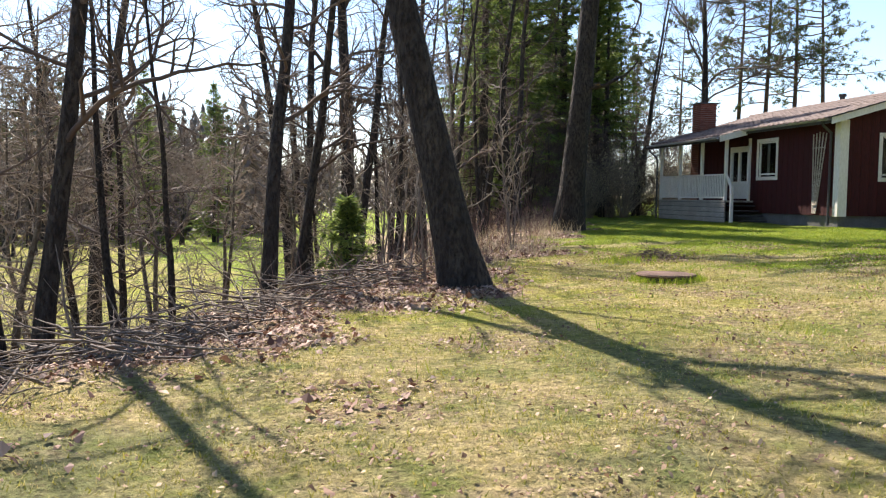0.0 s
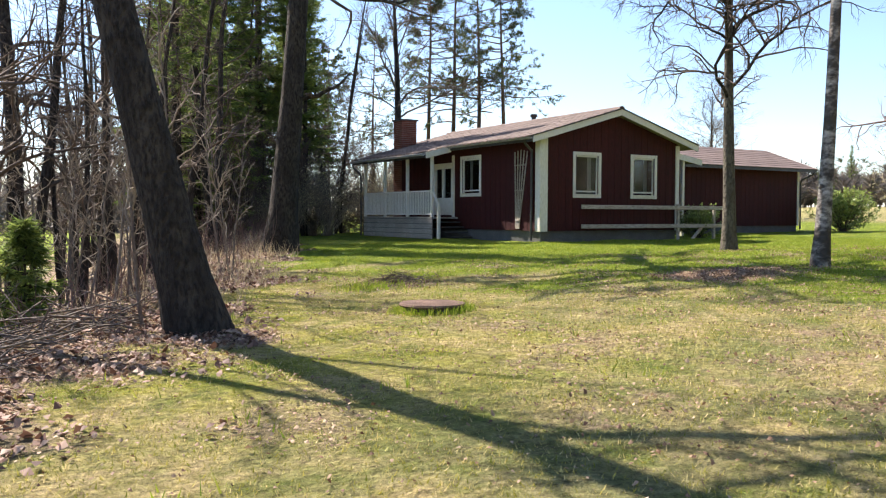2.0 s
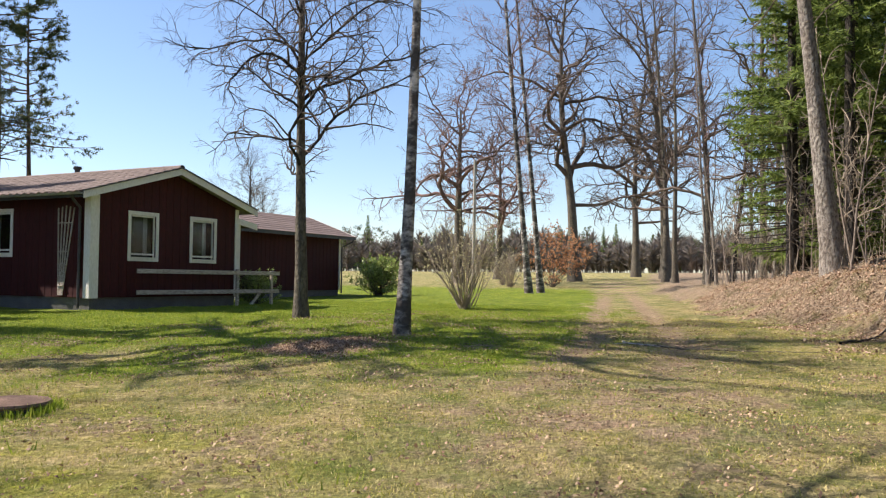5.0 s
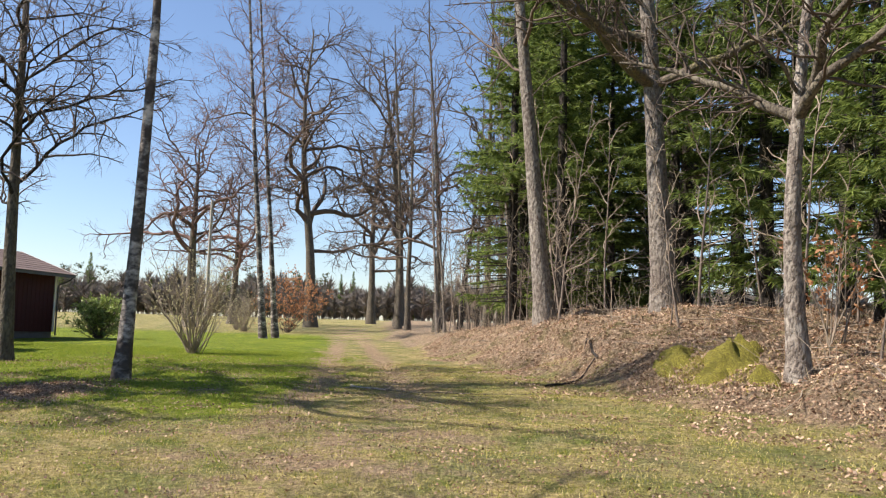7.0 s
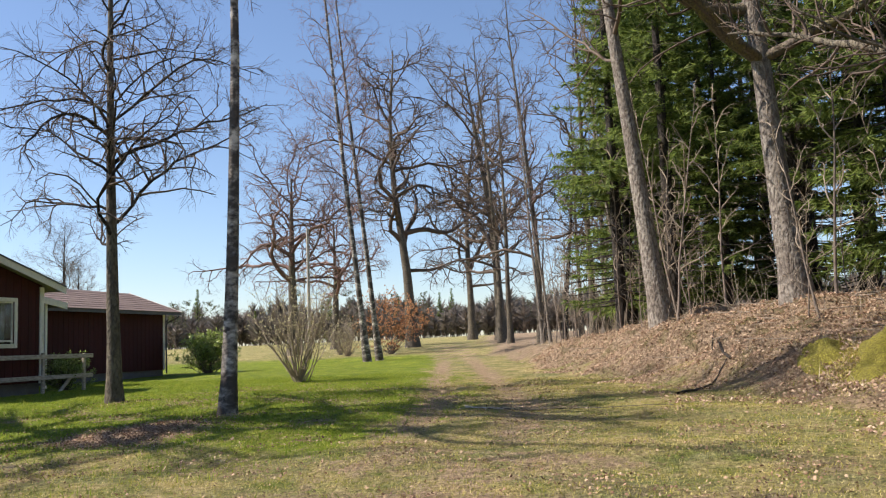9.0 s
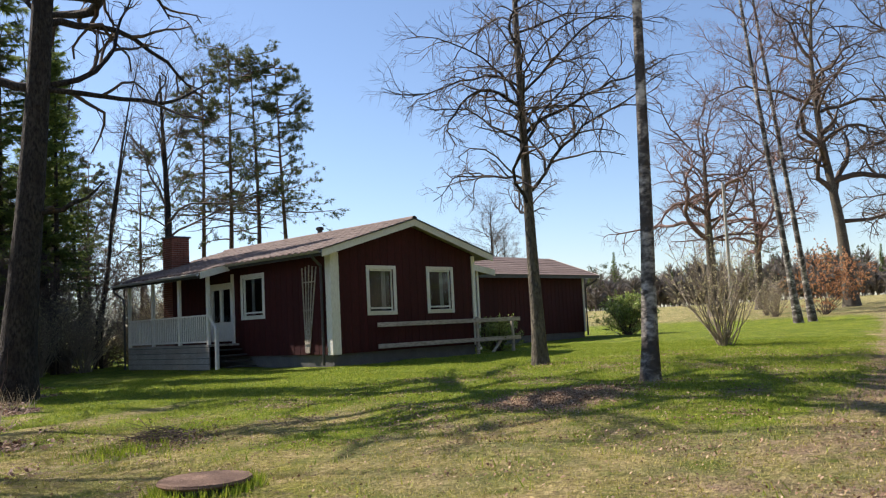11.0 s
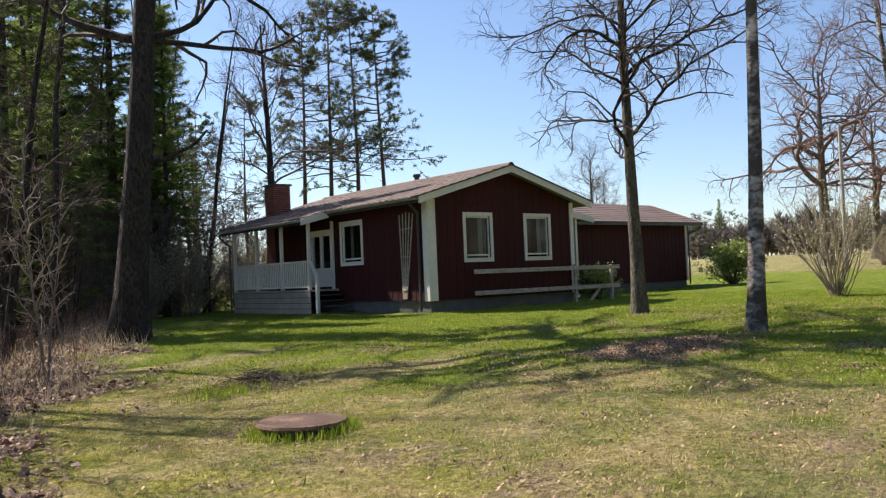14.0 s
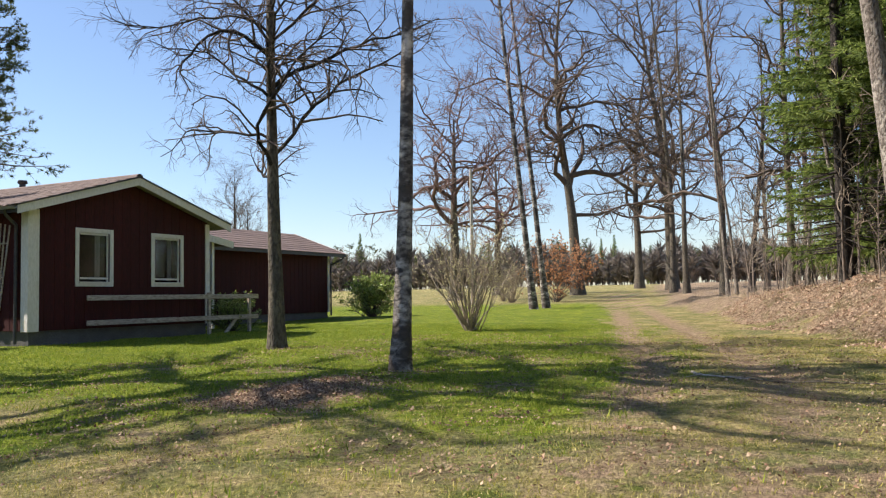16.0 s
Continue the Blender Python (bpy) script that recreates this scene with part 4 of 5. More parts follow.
twin_b = plant(twin_a, 31.75, -0.95, 14, 0.93)
wide_oak = bare_tree("oak_tree", "large old oak with wide crooked crown beside the track", "tree", 45, 28, 0.5, "bark_mid", "twig", first=0.3, limbs=26, reach=9.5, angle=1.15, top=0.85, gnarl=0.32, heavy=2.1, lift=0.02, per_limb=8, per_branch=6,
                     per_twig=1, bend=0.035, limb_mat="bark_dark", twig_r=0.02, wide=((7.0, -0.9, 0.0, 9.0, 0.18),))
settle(wide_oak, 54.5, 4.7, 0)
broad_oak = bare_tree("oak_tree", "old oak with a broad rounded bare crown in the field", "tree", 46, 14.5, 0.5, "bark_mid", "twig_reddish", first=0.4, limbs=24, reach=8.5, angle=1.2, top=0.85, gnarl=0.3, heavy=1.8, lift=0.015, per_limb=8, per_branch=6,
                      per_twig=2, bend=0.015, limb_mat="bark_dark", twig_r=0.013)
settle(broad_oak, 46.0, 11.8, 0)
plant(wide_oak, 62.0, -1.4, 95, 0.95)
plant(broad_oak, 58.0, 13.5, 60, 0.85)
ash = bare_tree("ash_tree", "tall bare ash with upswept branches behind the cottage", "tree", 47, 15, 0.32, "bark_dark", "twig", first=0.42, limbs=22, reach=6.5, angle=0.75, top=0.8, gnarl=0.15, lift=0.02, per_limb=9, per_branch=7, per_twig=2,
                bend=0.012, twig_r=0.012)
settle(ash, 6.6, 21.2, 0)
plant(ash, 42.0, 30.2, 80, 0.72)
plant(ash, 36.5, 24.0, 10, 0.5)
plant(wide_oak, 72.0, 4.0, 310, 0.85)
row_oak = bare_tree("oak_tree", "tall slender bare oak with crooked branches along the track", "tree", 48, 21, 0.21, "bark_mid", "twig", first=0.24, limbs=20, reach=5.6, angle=1.05, top=0.7, gnarl=0.3, heavy=1.7,
                    lift=0.02, per_limb=6, per_branch=5, per_twig=1, lean=(0.0, 0.03), bend=0.02, twig_r=0.012)
settle(row_oak, 44.0, -6.2, 0)
tagged(row_oak, group="oaks along the track")
for x, y, turn, k in ((35.5, -9.9, 80, 1.05), (25.5, -14.2, 170, 0.9), (53.0, -3.4, 120, 1.25), (19.6, -16.6, 30, 0.75)):
    plant(row_oak, x, y, turn, k)
row_birch = bare_tree("birch_tree", "thin pale birch with a narrow crown along the track", "birch tree", 49, 17, 0.10, "bark_grey", "twig_reddish", first=0.3, limbs=22, reach=2.6, angle=0.75, gnarl=0.14, lift=0.0,
                      per_limb=7, per_branch=5, per_twig=1, lean=(0.0, 0.04), bend=0.02, twig_r=0.008)
settle(row_birch, 30.4, -10.9, 0)
tagged(row_birch, group="birches along the track")
for x, y, turn, k in ((31.2, -11.2, 60, 0.95), (22.6, -15.0, 220, 0.85), (15.0, -16.6, 20, 0.8)):
    plant(row_birch, x, y, turn, k)

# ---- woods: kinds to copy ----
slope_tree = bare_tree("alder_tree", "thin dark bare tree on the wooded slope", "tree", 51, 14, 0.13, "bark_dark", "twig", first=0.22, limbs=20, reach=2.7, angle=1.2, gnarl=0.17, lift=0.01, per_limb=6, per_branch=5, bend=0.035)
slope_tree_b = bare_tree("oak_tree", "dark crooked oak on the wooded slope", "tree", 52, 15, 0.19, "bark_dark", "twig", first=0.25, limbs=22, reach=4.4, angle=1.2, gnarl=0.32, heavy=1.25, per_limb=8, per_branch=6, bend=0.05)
sapling = bare_tree("sapling", "thin pale bare sapling", "tree", 53, 4.6, 0.028, "bark_young", "twig_pale", first=0.25, limbs=11, reach=1.0, angle=0.8, gnarl=0.14, lift=0.02, per_limb=4, per_branch=3, bend=0.03, twig_r=0.005)
spruce_a = spruce("spruce_tree", "dense dark green spruce", 61, 17, 3.2)
spruce_b = spruce("spruce_tree", "tall spruce with bare lower trunk", 62, 20, 2.9, bare_low=0.27, per=6, step=0.5)
spruce_s = spruce("small_spruce", "small bushy young spruce on the slope", 63, 2.6, 1.1, low=0.03, step=0.2, per=8)
pine_a = pine("pine_tree", "tall pine with uneven tufted crown", 64, 17.5, 3.8, 0.46)
pine_b = pine("pine_tree", "slim pine with sparse flat branches", 65, 16.5, 3.0, 0.5)
settle(slope_tree_b, -20.5, -2.0, 0)
settle(slope_tree, -16.3, -9.85, 0)
settle(sapling, -13.45, -9.75, 0)
settle(spruce_a, -5.6, 14.5, 0)
settle(spruce_b, -3.4, 16.0, 0)
plant(spruce_b, -1.6, 15.0, 70, 0.62)
plant(spruce_a, -7.4, 11.5, 150, 0.9)
plant(pine_a, -4.8, 19.5, 20, 0.9)
plant(spruce_b, -9.0, 8.0, 200, 0.85)
plant(spruce_b, 1.4, 25.0, 90, 0.85)
plant(pine_a, 3.0, 28.0, 10, 0.85)
plant(spruce_a, 0.2, 29.0, 40, 0.8)
spruce_s.matrix_basis = pose(-15.0, -7.9, land1(-15.0, -7.9)) @ Matrix.Scale(0.6, 4)
settle(pine_a, 10.7, 22.0, 0)
settle(pine_b, 13.2, 20.4, 0)
for proto, g in ((slope_tree, "trees on the slope"), (slope_tree_b, "trees on the slope"), (sapling, "saplings"), (spruce_a, "spruces"), (spruce_b, "spruces"), (pine_a, "pines"), (pine_b, "pines")):
    tagged(proto, group=g)
plant(pine_a, 11.9, 21.4, 100, 0.98)
plant(pine_b, 9.9, 24.0, 200, 1.02)
rng = random.Random(77)
for x, y, s in ((-18.76, -12.85, 1.0), (-19.1, -12.7, 0.7), (-18.02, -12.04, 0.5), (-15.89, -7.85, 0.85), (-15.5, -2.9, 0.6), (-15.2, -0.9, 0.5), (-17.28, -12.93, 0.38), (-13.55, -3.0, 0.6), (-13.8, -2.2, 0.55), (-18.6, -9.0, 0.6), (-19.6, -7.0, 0.7), (-10.4, 1.6, 0.9), (-8.6, 4.5, 1.0), (-12.0, -1.8, 0.7), (-8.0, 7.4, 1.1), (0.8, 17.0, 1.0), (-0.5, 19.5, 1.1), (2.2, 20.0, 0.9), (3.4, 24.0, 1.1)):
    plant(slope_tree, x, y, rng.uniform(0, 360), s)
# the pale twig colour puts the sunlit look into these hazels
low_tree = bare_tree("hazel_tree", "crooked low hazel with pale sunlit twigs on the slope", "tree", 54, 6.5, 0.07, "bark_mid", "twig_pale", first=0.12, limbs=22, reach=2.6, angle=1.35, top=0.6, gnarl=0.26, lift=0.0,
                     per_limb=8, per_branch=6, per_twig=1, bend=0.06, stems=2, twig_r=0.007)
settle(low_tree, -19.6, -11.0, 0)
tagged(low_tree, group="hazels on the slope")
for x, y, s in ((-18.4, -7.6, 0.9), (-20.6, -13.2, 1.0), (-17.2, -5.0, 0.85), (-20.5, -6.5, 1.1), (-16.0, -3.0, 0.9)):
    plant(low_tree, x, y, rng.uniform(0, 360), s)
thicket = bare_tree("thicket_bush", "dense dark leafless bush at the edge of the wood", "bush", 55, 4.6, 0.05, "bark_dark", "twig", first=0.05, limbs=20, reach=1.9, angle=1.0, top=0.6, gnarl=0.24, lift=0.02,
                    per_limb=8, per_branch=6, per_twig=1, bend=0.06, stems=4, twig_r=0.009)
settle(thicket, -4.5, 13.2, 0)
tagged(thicket, group="bushes at the wood's edge")
for x, y, s in ((-2.6, 12.6, 0.9), (-0.6, 13.6, 0.95), (-5.8, 10.4, 0.8), (1.4, 15.0, 1.0), (-3.4, 15.6, 1.15), (-7.2, 8.4, 0.75), (-1.4, 17.0, 1.2), (3.2, 17.0, 0.9), (-6.4, 13.0, 1.1), (-8.8, 11.0, 1.0), (5.0, 18.0, 0.7)):
    plant(thicket, x, y, rng.uniform(0, 360), s)
for _ in range(26):                                             # slope and foot of the slope
    y = rng.uniform(-4, 34)
    x = float(lerp(EDGE, y)) - rng.uniform(1.2, 6.5)
    if -15.6 < x < -12.4 and y < -8:
        continue
    plant(rng.choice((slope_tree, slope_tree, slope_tree_b)), x, y, rng.uniform(0, 360), rng.uniform(0.6, 1.1))
for _ in range(26):                                             # behind the cottage, leftward
    x, y = rng.uniform(-9, 3), rng.uniform(13, 48)
    if x < float(lerp(EDGE, y)) - 2:
        continue
    plant(rng.choice((spruce_a, spruce_b, spruce_b, pine_a, slope_tree, slope_tree_b)), x, y, rng.uniform(0, 360), rng.uniform(0.75, 1.1))
for _ in range(12):
    x, y = rng.uniform(2, 9), rng.uniform(26, 50)
    plant(rng.choice((pine_a, pine_b, slope_tree_b, spruce_b)), x, y, rng.uniform(0, 360), rng.uniform(0.6, 0.85))
for x, y, s in ((7.5, -24.0, 1.0), (10.5, -25.5, 1.05), (13.0, -22.5, 1.0), (16.0, -21.5, 1.0), (3.0, -26.5, 0.95), (0.5, -28.0, 1.0), (-2.5, -27.5, 0.9), (6.0, -29.5, 1.1), (12.0, -30.0, 1.1), (19.0, -25.0, 1.0), (-5.5, -28.5, 0.95), (9.5, -21.8, 0.8), (1.5, -25.0, 0.7), (-4.0, -26.0, 0.75), (12.0, -20.0, 0.75), (5.5, -25.5, 0.9), (15.5, -18.4, 0.85), (19.0, -17.8, 0.9), (23.0, -17.2, 1.0), (26.5, -16.5, 0.9), (9.0, -23.5, 0.9), (-0.8, -25.6, 0.8), (-6.5, -27.0, 0.8), (12.5, -16.7, 0.82), (11.0, -18.4, 0.8), (15.8, -16.8, 0.9), (14.6, -19.6, 0.95), (17.2, -19.0, 0.9), (-3.2, -25.2, 0.62)):
    plant(rng.choice((spruce_a, spruce_b, spruce_b, spruce_b)), x, y, rng.uniform(0, 360), s * rng.uniform(0.9, 1.08))
for _ in range(16):                                             # deep in the spruce wood
    x, y = rng.uniform(-8, 40), rng.uniform(-54, -32)
    plant(rng.choice((spruce_a, spruce_b, spruce_b, pine_a)), x, y, rng.uniform(0, 360), rng.uniform(0.9, 1.2))
for _ in range(9):                                              # bare trees along the bank
    x = rng.uniform(10, 48)
    y = float(lerp(TOE, x)) - rng.uniform(1.5, 9)
    plant(rng.choice((row_oak, row_birch, slope_tree, slope_tree_b)), x, y, rng.uniform(0, 360), rng.uniform(0.7, 1.0))
for _ in range(75):                                             # saplings on the bank
    x = rng.uniform(-7, 34)
    y = float(lerp(TOE, x)) - rng.uniform(1.4, 6.5)
    if math.hypot(x + 2.36, y + 22.59) < 0.8:
        continue
    plant(sapling, x, y, rng.uniform(0, 360), rng.uniform(0.5, 1.7), 0, (rng.uniform(-9, 9), rng.uniform(-9, 9)))
for _ in range(44):                                             # saplings along the lawn edge
    y = rng.uniform(-11, 22)
    x = float(lerp(EDGE, y)) - rng.uniform(-0.4, 4.5)
    plant(sapling, x, y, rng.uniform(0, 360), rng.uniform(0.5, 1.1), 0, (rng.uniform(-9, 9), rng.uniform(-9, 9)))

for _ in range(64):                                             # wood beyond the meadow
    a = radians(rng.uniform(91, 122))
    d = float(lerp(((1.57, 84), (1.75, 64), (2.2, 58)), a)) + rng.uniform(0, 26)
    x, y = -16 + d * math.cos(a), -22 + d * math.sin(a)
    plant(rng.choice((spruce_a, spruce_b, slope_tree_b, slope_tree, pine_b, ash)), x, y, rng.uniform(0, 360), rng.uniform(0.55, 0.85))

# ---- shrubs ----


def leafy(name, label, category, seed, R, Hh, stems, leaves, leaf_len, leaf_w, mat, twig="twig", inner=0.35, splay=0.8, clump=5):
    """A shrub of many stems with single leaves in whorls at the shoot ends."""
    rng, nr = random.Random(seed), np.random.RandomState(seed)
    t = thing(name, label, category)
    tubes, C, D = [], [], []
    for i in range(stems):
        az, el = rng.uniform(0, 6.28), rng.uniform(inner, 1.45)
        d = Vector((math.cos(az) * math.cos(el) * splay, math.sin(az) * math.cos(el) * splay, math.sin(el)))
        L = rng.uniform(0.7, 1.0) * (R * math.cos(el) + Hh * math.sin(el))
        b = grow(rng, (rng.gauss(0, 0.1), rng.gauss(0, 0.1), -0.1), d, L, 0.018, 0.006, 5, 0.1, 0.03, 5)
        sub = offshoots(rng, b, 7, L * 0.38, 0.7, 0.008, 3, 0.14, 0.05, 3, 0.3)
        tubes += [b] + sub
        for s in sub + [b]:
            for u in range(1, len(s[0])):
                if rng.random() < leaves:
                    C.append(tuple(s[0][u]))
                    D.append(tuple((s[0][u] - s[0][u - 1]).normalized() * 0.6))
    tagged(tubes_mesh("branchwork", tubes, M[twig], t), kind="stuff")
    if C:
        tri = tuft_tris(nr, C, D, clump, leaf_len, leaf_w, 0.75)
        # each leaf is a bent pair of triangles, widest in its middle
        a, b2, tip = tri[:, 0], tri[:, 1], tri[:, 2]
        root, side = (a + b2) / 2, (b2 - a)
        mid = root * 0.5 + tip * 0.5 + np.array([0, 0, leaf_len * 0.08])
        T = np.stack([np.stack([root, mid + side / 2, mid - side / 2], 1), np.stack([mid - side / 2, mid + side / 2, tip], 1)], 1).reshape(-1, 3, 3)
        V = np.concatenate([root[:, None], (mid + side / 2)[:, None], tip[:, None], (mid - side / 2)[:, None]], 1).reshape(-1, 3)
        k = np.arange(len(root))[:, None] * 4
        tagged(mesh_obj("foliage", V, np.concatenate([k + [0, 1, 3], k + [1, 2, 3]], 0), M[mat], t), kind="stuff")
    return t


rhodo = leafy("rhododendron", "round rhododendron bush with glossy green leaves", "bush", 71, 1.55, 1.75, 60, 0.75, 0.17, 0.055, "leaf_rhodo")
settle(rhodo, 21.0, 3.8, 0)
plant(rhodo, 7.5, 0.5, 60, 0.58)
beech = leafy("beech_sapling", "young beech still holding copper-brown leaves", "tree", 72, 1.9, 4.6, 34, 0.9, 0.12, 0.075, "leaf_beech", inner=0.5, clump=6)
settle(beech, 40.5, 1.6, 0)
brown_sapling = leafy("beech_sapling", "thin sapling with withered brown leaves on the bank", "tree", 74, 0.6, 2.5, 7, 0.6, 0.10, 0.06, "leaf_beech", "twig_pale", inner=1.1, clump=4)
settle(brown_sapling, -0.9, -23.45, 0)
budding = leafy("spring_shrub", "vase-shaped pale shrub with opening buds on the lawn", "bush", 73, 1.7, 3.0, 46, 0.55, 0.05, 0.03, "leaf_bud", "twig_pale", inner=0.75, splay=0.95, clump=4)
settle(budding, 8.0, -7.5, 0)
plant(budding, 40.0, 4.6, 90, 0.9)
plant(budding, 43.0, 6.5, 190, 0.7)
for _ in range(9):
    x = rng.uniform(-6, 3)
    plant(budding, x, rng.uniform(11.5, 16), rng.uniform(0, 360), rng.uniform(0.7, 1.2))

# telegraph pole in the field
pole = thing("utility_pole", "plain grey wooden utility pole", "pole", (37.8, 6.45, land1(37.8, 6.45)))
tubes_mesh("shaft", [([Vector((0, 0, -0.5)), Vector((0.05, 0, 9.0))], [0.14, 0.09], 10)], M["grey_wood"], pole)
tubes_mesh("insulator", [([Vector((0.05, 0.0, 8.8)), Vector((0.05, 0.25, 8.8)), Vector((0.05, 0.25, 9.0))], [0.02, 0.02, 0.035], 6)], M["sheet_dark"], pole)

# moss hummock and stones on the bank
def mound(name, label, category, x, y, rx, ry, h, mat, seed, up=0.0):
    n, m = 28, 9
    r = np.random.RandomState(seed)
    V = []
    for j in range(m + 1):
        for i in range(n):
            a, f = 6.2832 * i / n, j / m
            px, py = x + rx * f * math.cos(a), y + ry * f * math.sin(a)
            q = h * (1 - f * f) * (0.75 + 0.35 * float(waves(px, py, 0.7, seed))) + 0.055 * (1 - f ** 4) * float(waves(px, py, 0.3, seed + 1))
            V.append((px, py, land1(px, py) + max(q, 0) - 0.06 * f * f + up))
    F = [(j * n + i, (j + 1) * n + i, (j + 1) * n + (i + 1) % n, j * n + (i + 1) % n) for j in range(m) for i in range(n)]
    return tagged(mesh_obj(name, V, F, M[mat], None, "", True), label, category)


mound("moss_hummock", "bright yellow-green moss hummock on the bank", "moss", -1.35, -21.75, 0.75, 0.5, 0.24, "moss", 81, 0.03)
mound("moss_hummock", "low patch of yellow moss on the bank", "moss", -0.5, -20.9, 0.8, 0.4, 0.12, "moss", 82, 0.03)
mound("moss_hummock", "ragged moss cushion at the foot of the bank", "moss", -1.9, -21.35, 0.5, 0.34, 0.16, "moss", 83, 0.03)
mound("moss_hummock", "small round moss cushion beside the oak", "moss", -2.6, -22.05, 0.35, 0.28, 0.16, "moss", 84, 0.03)


def fallen(name, label, category, seed, ends, r, mat, forks=4):
    """A stick, root or stand-in for a thin shadow along the ground from end to end, with short side twigs."""
    rr = random.Random(seed)
    t = thing(name, label, category)
    n = 14
    (x0, y0), (x1, y1) = ends
    pts = []
    for i in range(n + 1):
        f = i / n
        x = x0 + (x1 - x0) * f + 0.05 * math.sin(5.0 * f + seed) + rr.gauss(0, 0.012)
        y = y0 + (y1 - y0) * f + 0.09 * math.sin(4.0 * f + 2 * seed) + rr.gauss(0, 0.012)
        pts.append(Vector((x, y, land1(x, y) + r * 0.6 + rr.uniform(0, 0.012))))
    tube = (pts, [r * (1 - 0.6 * i / n) for i in range(n + 1)], 7)
    tubes_mesh("stem", [tube], M[mat], t)
    if forks:
        for q in offshoots(rr, tube, forks, 0.4, 0.6, r * 0.5, 3, 0.06, -0.02, 4):
            for v in q[0]:
                v.z = land1(v.x, v.y) + 0.02
            tubes_mesh("twig", [q], M[mat], t)
    return t


fallen("fallen_branch", "pale barkless broken stick on the grass", "branch", 3, ((-1.75, -15.3), (-2.45, -16.05)), 0.017, "bare_wood", 3)
# the dark stem here stands in for a narrow cast shadow over the track
fallen("fallen_branch", "thin dark stem standing in for a narrow shadow across the grass track", "branch", 4, ((-2.2, -15.9), (-2.9, -18.6)), 0.013, "bark_mid", 5)
fallen("tree_root", "dark bare root curving down the bank", "root", 5, ((-0.9, -18.6), (1.4, -19.6)), 0.028, "bark_dark", 0)
fallen("tree_root", "dark bare root curving down the bank", "root", 6, ((1.3, -19.5), (4.2, -19.3)), 0.03, "bark_dark", 0)
fallen("fallen_branch", "grey dead branch lying on the bank", "branch", 8, ((-4.6, -23.9), (-2.9, -23.4)), 0.03, "bark_young", 4)

# ---- cover that nobody could count ----
nr = np.random.RandomState(5)


def scatter(n, x0, x1, y0, y1, keep):
    x, y = nr.uniform(x0, x1, n), nr.uniform(y0, y1, n)
    k = nr.uniform(0, 1, n) < keep(x, y)
    return x[k], y[k]


def off_house(x, y):
    return ~((x > -1.3) & (x < 9) & (y > -0.05) & (y < 11))


def blades(name, label, x, y, h, w, mat, lean=0.5):
    z = land(x, y)
    n = len(x)
    C = np.stack([x, y, z - 0.01], -1)
    D = np.stack([nr.normal(0, lean, n), nr.normal(0, lean, n), np.ones(n)], -1)
    D /= np.linalg.norm(D, axis=1, keepdims=True)
    a = nr.uniform(0, 6.28, n)
    S = np.stack([np.cos(a), np.sin(a), np.zeros(n)], -1) * w * 0.5
    L = h * nr.uniform(0.5, 1.4, (n, 1))
    ob = tri_mesh(name, np.stack([C - S, C + S, C + D * L], 1), M[mat])
    return tagged(ob, label, "grass", "", "stuff")


def lushness(x, y):
    c = covers(x, y)
    return c[:, 2] * (1 - c[:, 0]) * (1 - 0.8 * c[:, 1])


def dryness(x, y):
    c = covers(x, y)
    return (1 - c[:, 2]) * (1 - 0.85 * c[:, 0]) * (1 - 0.6 * c[:, 1]) * (0.35 + 0.65 * smooth(waves(x, y, 1.1, 33) + 0.6))


x, y = scatter(380000, -13, 12, -16, 4, lambda x, y: lushness(x, y) * off_house(x, y) * (0.35 + 0.65 * smooth(waves(x, y, 1.2, 31) + 0.7)))
blades("green_grass", "short fresh green lawn grass", x, y, 0.055, 0.014, "grass_green")
x, y = scatter(640000, -18, 6, -25, -6, dryness)
blades("dry_grass", "short yellowish moss and dry lawn grass", x, y, 0.038, 0.012, "grass_dry", 0.9)
x, y = scatter(40000, -15.5, 4, -17, 6, lambda x, y: 0.8 * (waves(x, y, 1.1, 41) > 0.85) * (1 - covers(x, y)[:, 0]) * off_house(x, y))
blades("grass_tufts", "taller tufts of green grass", x, y, 0.10, 0.016, "grass_green", 0.35)
a, r = nr.uniform(0, 6.28, 1300), nr.normal(0.42, 0.06, 1300)
blades("well_grass", "grass tufts round the well lid", -10.93 + r * np.cos(a), -12.0 + r * np.sin(a), 0.10, 0.014, "grass_green", 0.4)
a, r = nr.uniform(0, 6.28, 9000), np.abs(nr.normal(0, 0.55, 9000))
blades("moss_tufts", "yellow-green moss shoots on the bank", -1.4 + 1.3 * r * np.cos(a), -21.5 + 0.8 * r * np.sin(a), 0.07, 0.02, "grass_dry", 0.9)
blades("tall_grass", "tuft of taller green grass beside the twig heap", nr.normal(-10.3, 0.3, 450), nr.normal(-9.1, 0.25, 450), 0.13, 0.016, "grass_green", 0.45)
x, y = scatter(9000, -17, -4, -10, 9, lambda x, y: (np.abs(beyond_edge(x, y) - 0.3) < 1.3) * 0.8)
blades("withered_grass", "long withered grass along the slope", x, y, 0.42, 0.014, "reed", 0.45)
x, y = scatter(60000, -9, 30, -26, -8, lambda x, y: (np.abs(beyond_toe(x, y) - 1.0) < 1.2) * 0.35)
blades("bank_grass", "withered grass hanging on the bank", x, y, 0.2, 0.013, "reed", 0.8)


